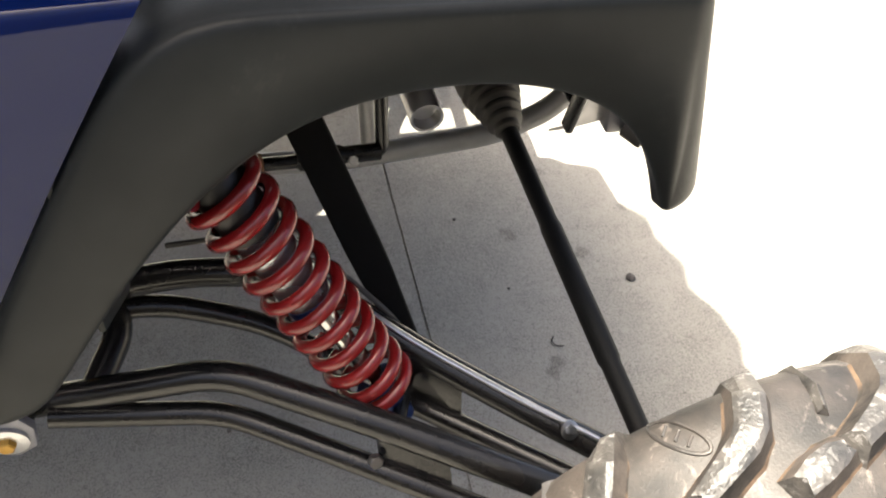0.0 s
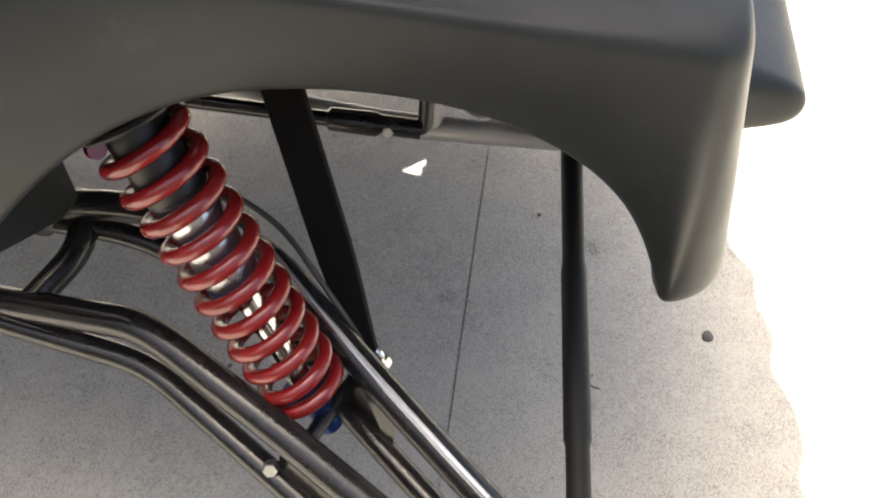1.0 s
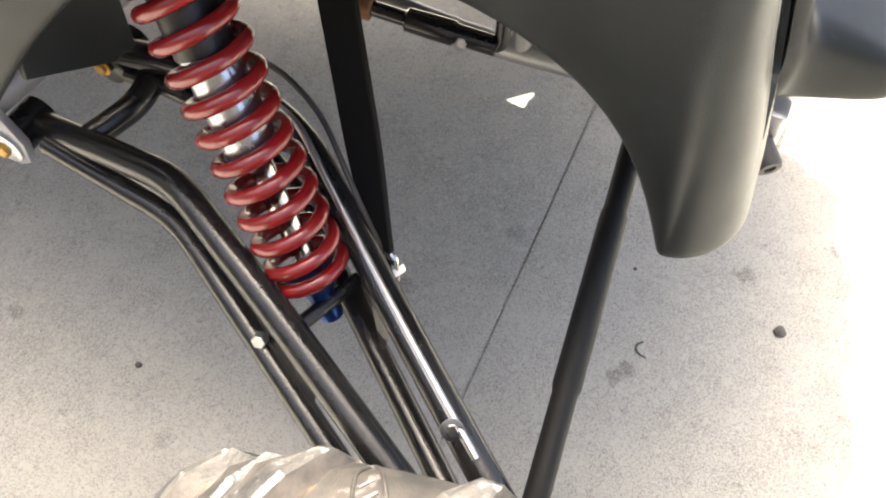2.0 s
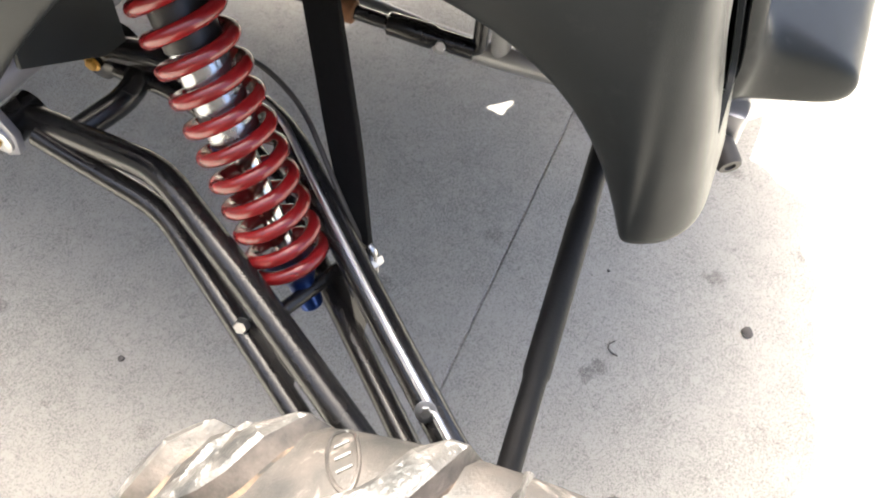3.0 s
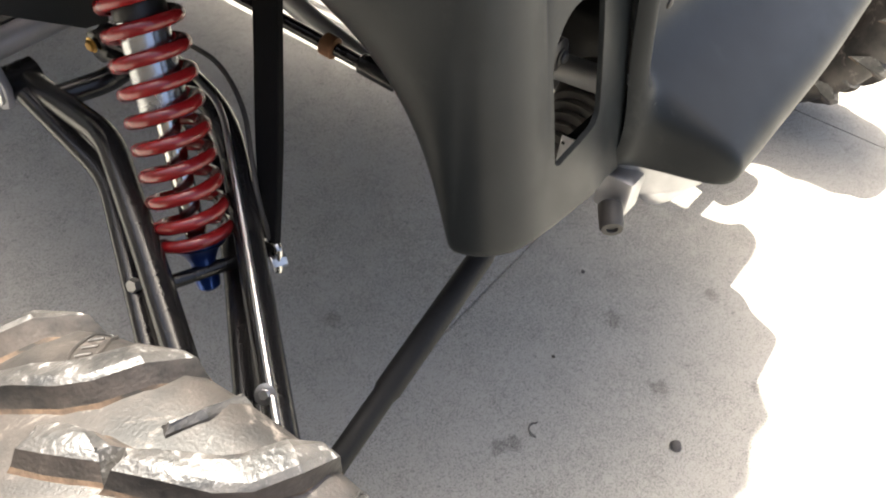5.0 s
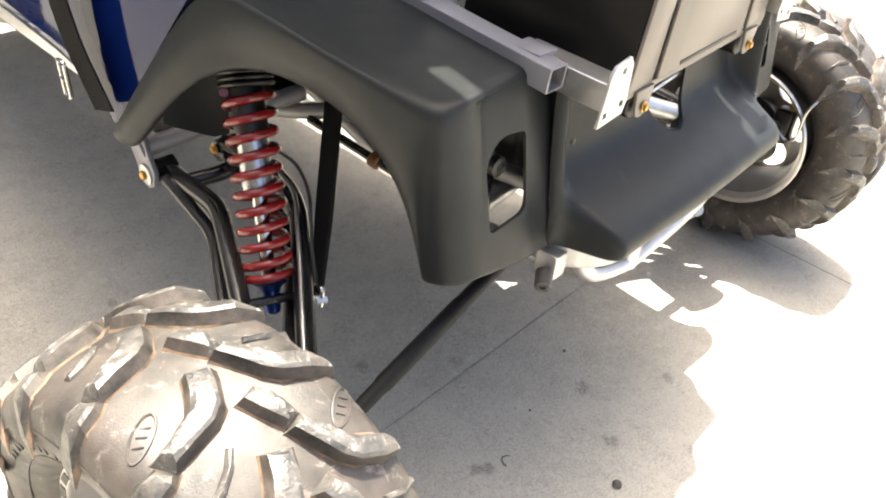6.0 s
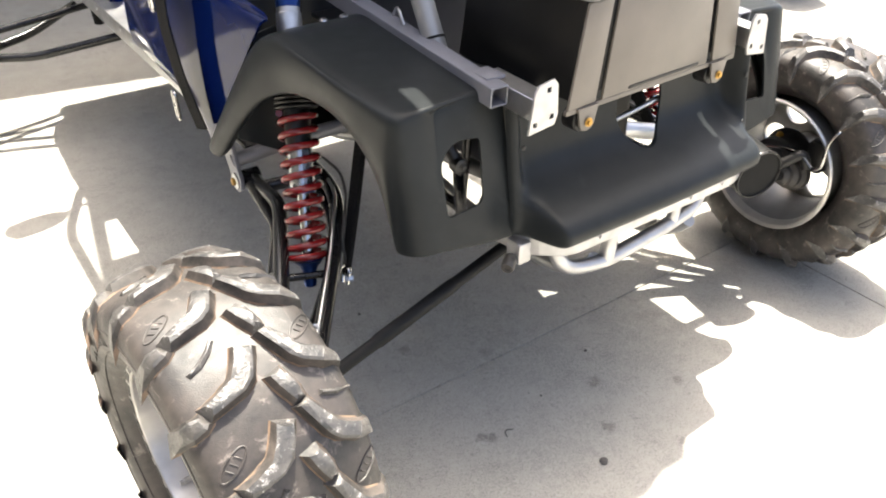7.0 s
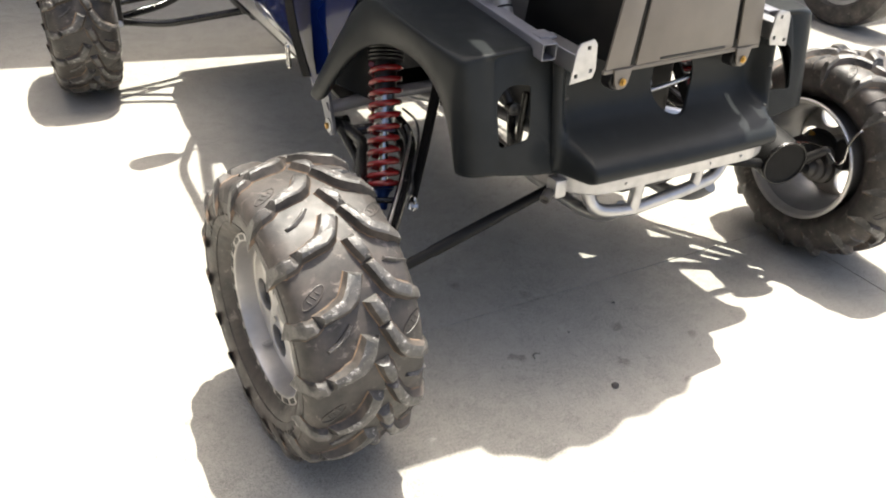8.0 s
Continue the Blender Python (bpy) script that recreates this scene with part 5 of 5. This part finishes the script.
part("wing_mirror", turned((-0.80, 1.84, 1.12), (-0.62, 1.87, 1.12), [(0, 0.02), (0.02, 0.05), (0.10, 0.055), (0.16, 0.04), (0.19, 0.01)], 24), BLACKMETAL, buggy, "black wing mirror")
part("mirror_stalk", tube([(-0.66, 1.86, 1.12), (-0.55, 1.90, 1.10)], 0.009, 10), BLACKMETAL, buggy)
part("bonnet", block((0.96, 0.75, 0.10), 0.04, (0, 2.37, 0.93), segments=3), BLUE, buggy, "glossy dark blue bonnet")


def front_suspension(sx):
    arm = tagged(new("front_wishbone"), "black tubular front wishbones and upright")
    arm.parent = buggy
    arm.matrix_basis = Matrix.Translation((0, 0.135, 0))
    X = lambda p: mirrored(p, sx)
    part("lower_tube", tube(X([(-0.955, 2.28, 0.30), (-0.74, 2.20, 0.29), (-0.43, 2.05, 0.36)]), 0.016, 16, 0.05), POWDER, arm)
    part("lower_tube", tube(X([(-0.955, 2.30, 0.30), (-0.72, 2.36, 0.33), (-0.52, 2.45, 0.39)]), 0.016, 16, 0.05), POWDER, arm)
    part("upper_tube", tube(X([(-0.90, 2.25, 0.58), (-0.735, 2.20, 0.58), (-0.50, 2.12, 0.66)]), 0.015, 16, 0.05), POWDER, arm)
    part("upper_tube", tube(X([(-0.90, 2.27, 0.58), (-0.75, 2.33, 0.60), (-0.50, 2.42, 0.66)]), 0.015, 16, 0.05), POWDER, arm)
    part("upright", block((0.05, 0.09, 0.34), 0.012, (-0.935 * sx, 2.28, 0.45)), BLACKMETAL, arm)
    for z in (0.30, 0.58):
        part("joint_bolt", hexbolt((-0.93 * sx, 2.225, z), (0, -1, 0.2), 0.011, 0.012, 0.015), STEEL, arm)
    part("limit_strap", tube(X([(-0.55, 1.98, 0.78), (-0.52, 2.05, 0.42)]), 0.02, 8), WEBBING, arm)
    part("axle", tube(X([(-0.95, 2.32, 0.36), (-0.2, 2.32, 0.45)]), 0.013, 14), POWDER, arm)
    part("frame_end", block((0.46, 0.415, 0.20), 0.02, (-0.23 * sx, 2.2075, 0.45)), BLACKMETAL, arm)


front_suspension(1)
front_suspension(-1)


def brake(sx, x, y, z):
    br = tagged(new("brake"), "rear disc brake with steel hose")
    br.parent = buggy
    part("brake_disc", turned((x, y, z), (x + sx, y, z), [(0, 0.075), (0.001, 0.076), (0.004, 0.076), (0.005, 0.075)], 48), BLACKMETAL, br, "dark brake disc")
    part("caliper", block((0.05, 0.05, 0.09), 0.012, (x + 0.004 * sx, y - 0.085, z + 0.03)), BLACKMETAL, br)
    part("carrier", turned((x - 0.09 * sx, y, z), (x + sx, y, z), [(0, 0.03), (0.003, 0.045), (0.06, 0.05), (0.09, 0.06)], 28), BLACKMETAL, br)
    if sx > 0:
        part("hose", tube([(0.62, 0.30, 0.345), (0.70, 0.227, 0.369), (0.70, 0.148, 0.397), (0.70, 0.096, 0.398), (0.70, 0.053, 0.370), (0.70, 0.033, 0.386), (0.71, 0.038, 0.453), (0.73, 0.023, 0.488), (0.775, 0.04, 0.45)], 0.0042, 10, 0.025), CHROME, br, "braided steel brake hose")
    for dy, dz in ((-0.05, -0.03), (0.03, 0.05), (-0.10, 0.09)):
        part("bolt", hexbolt((x - 0.01 * sx, y + dy, z + dz), (-sx, 0, 0), 0.008, 0.01, 0.011), GOLD, br)


brake(1, 0.80, 0.190, 0.331)
brake(-1, -0.835, 0.062, 0.331)
# added black disc in the left wheel, stands for the shade behind the rim holes
part("hole_backing", turned((-0.922, 0.061, 0.331), (9, 0.80, 0.331), [(0, 0.130), (0.002, 0.138), (0.008, 0.138), (0.009, 0.130)], 48), BLACKMETAL, buggy, "added black disc that makes the rim holes dark")


# ---- roll cage top: rails and an unseen roof; its gap lets the fender's sun patch through ----
SUN_PATCH_GAP = [(-0.262, 0.292), (-0.230, 0.305), (-0.222, 0.375), (-0.254, 0.385)]
for sx in (1, -1):
    part("roof_rail", tube([(-0.40 * sx, 0.36, 1.78), (-0.44 * sx, 0.80, 1.80), (-0.45 * sx, 1.55, 1.80), (-0.50 * sx, 1.95, 1.20), (-0.53 * sx, 2.05, 0.95)], 0.021, 16, 0.12), GREYTUBE, buggy, "grey painted roll cage tube")
    part("side_post", tube([(-0.47 * sx, 0.85 - 0.03 * sx, 1.79), (-0.56 * sx, 0.91 - 0.06 * sx, 0.95)], 0.019, 14), GREYTUBE, buggy)
    part("door_bar", tube([(-0.57 * sx, 0.86, 1.05), (-0.63 * sx, 1.10, 1.16), (-0.63 * sx, 1.75, 1.16), (-0.55 * sx, 2.0, 1.05)], 0.016, 14, 0.08), GREYTUBE, buggy)
for y in (0.50, 0.82, 1.30, 1.64):
    part("cross_tube", tube([(-0.44, y, 1.79), (0.44, y, 1.79)], 0.019, 14), GREYTUBE, buggy)
# rear edge of the unseen roof, drawn to cast the ground shadow's outline
edge = [(-0.45, 0.262), (-0.369, 0.246), (-0.27, 0.240), (-0.163, 0.233), (-0.150, 0.195), (-0.118, 0.183), (-0.08, 0.160), (-0.046, 0.131), (0.02, 0.145), (0.06, 0.128), (0.13, 0.134), (0.20, 0.165), (0.26, 0.150), (0.33, 0.175), (0.397, 0.171), (0.45, 0.215)]
part("roof_cover", flat([edge + [(0.45, 1.66), (-0.45, 1.66)], SUN_PATCH_GAP], 0.006, 0.001, Matrix.Translation((0, 0, 1.815))), WEBBING, buggy, "unseen black roof cover, its rear edge cut to the shadow outline")
for sx in (1, -1):
    part("roof_stay", tube([(-0.40 * sx, 0.40, 1.79), (-0.40 * sx, 0.28, 1.80)], 0.012, 10), GREYTUBE, buggy)


# ---- another vehicle parked beyond, of which a wheel and the shade show ----
def parked_vehicle(x, y):
    car = tagged(new("parked_vehicle"), "dark parked vehicle with black tyres", "vehicle")
    body = block((1.20, 2.9, 0.55), 0.12, (x + 0.80, y + 1.55, 0.80), segments=4)
    wells = [turned((x - 0.30, y + d, 0.34), (x + 9, y + d, 0.34), [(0, 0.41), (0.52, 0.41)], 32) for d in (0.0, 2.45)]
    part("body", cut(body, wells), POWDER, car, "dark glossy lower body")
    part("cabin", block((1.05, 1.6, 0.5), 0.16, (x + 0.80, y + 1.55, 1.30), segments=4), POWDER, car)
    for d in (0.0, 2.45):
        for k in (0.0, 1.36):
            t = lathe([(-0.10, 0.21), (-0.118, 0.225), (-0.125, 0.27), (-0.115, 0.315), (-0.09, 0.335), (0.0, 0.34), (0.09, 0.335), (0.115, 0.315), (0.125, 0.27), (0.118, 0.225), (0.10, 0.21), (-0.10, 0.21)], 64, None, Matrix.Translation((x + k, y + d, 0.3405)))
            bmesh.ops.remove_doubles(t, verts=t.verts, dist=1e-5)
            tyre = part("tyre", t, RUBBER, car, "black road tyre")
            part("rim", turned((x + k - 0.095, y + d, 0.3405), (x + 9, y + d, 0.3405), [(0.02, 0.05), (0.03, 0.17), (0.0, 0.19), (0.0, 0.213), (0.19, 0.213)], 48), SATIN, tyre)


parked_vehicle(3.2, 1.98)
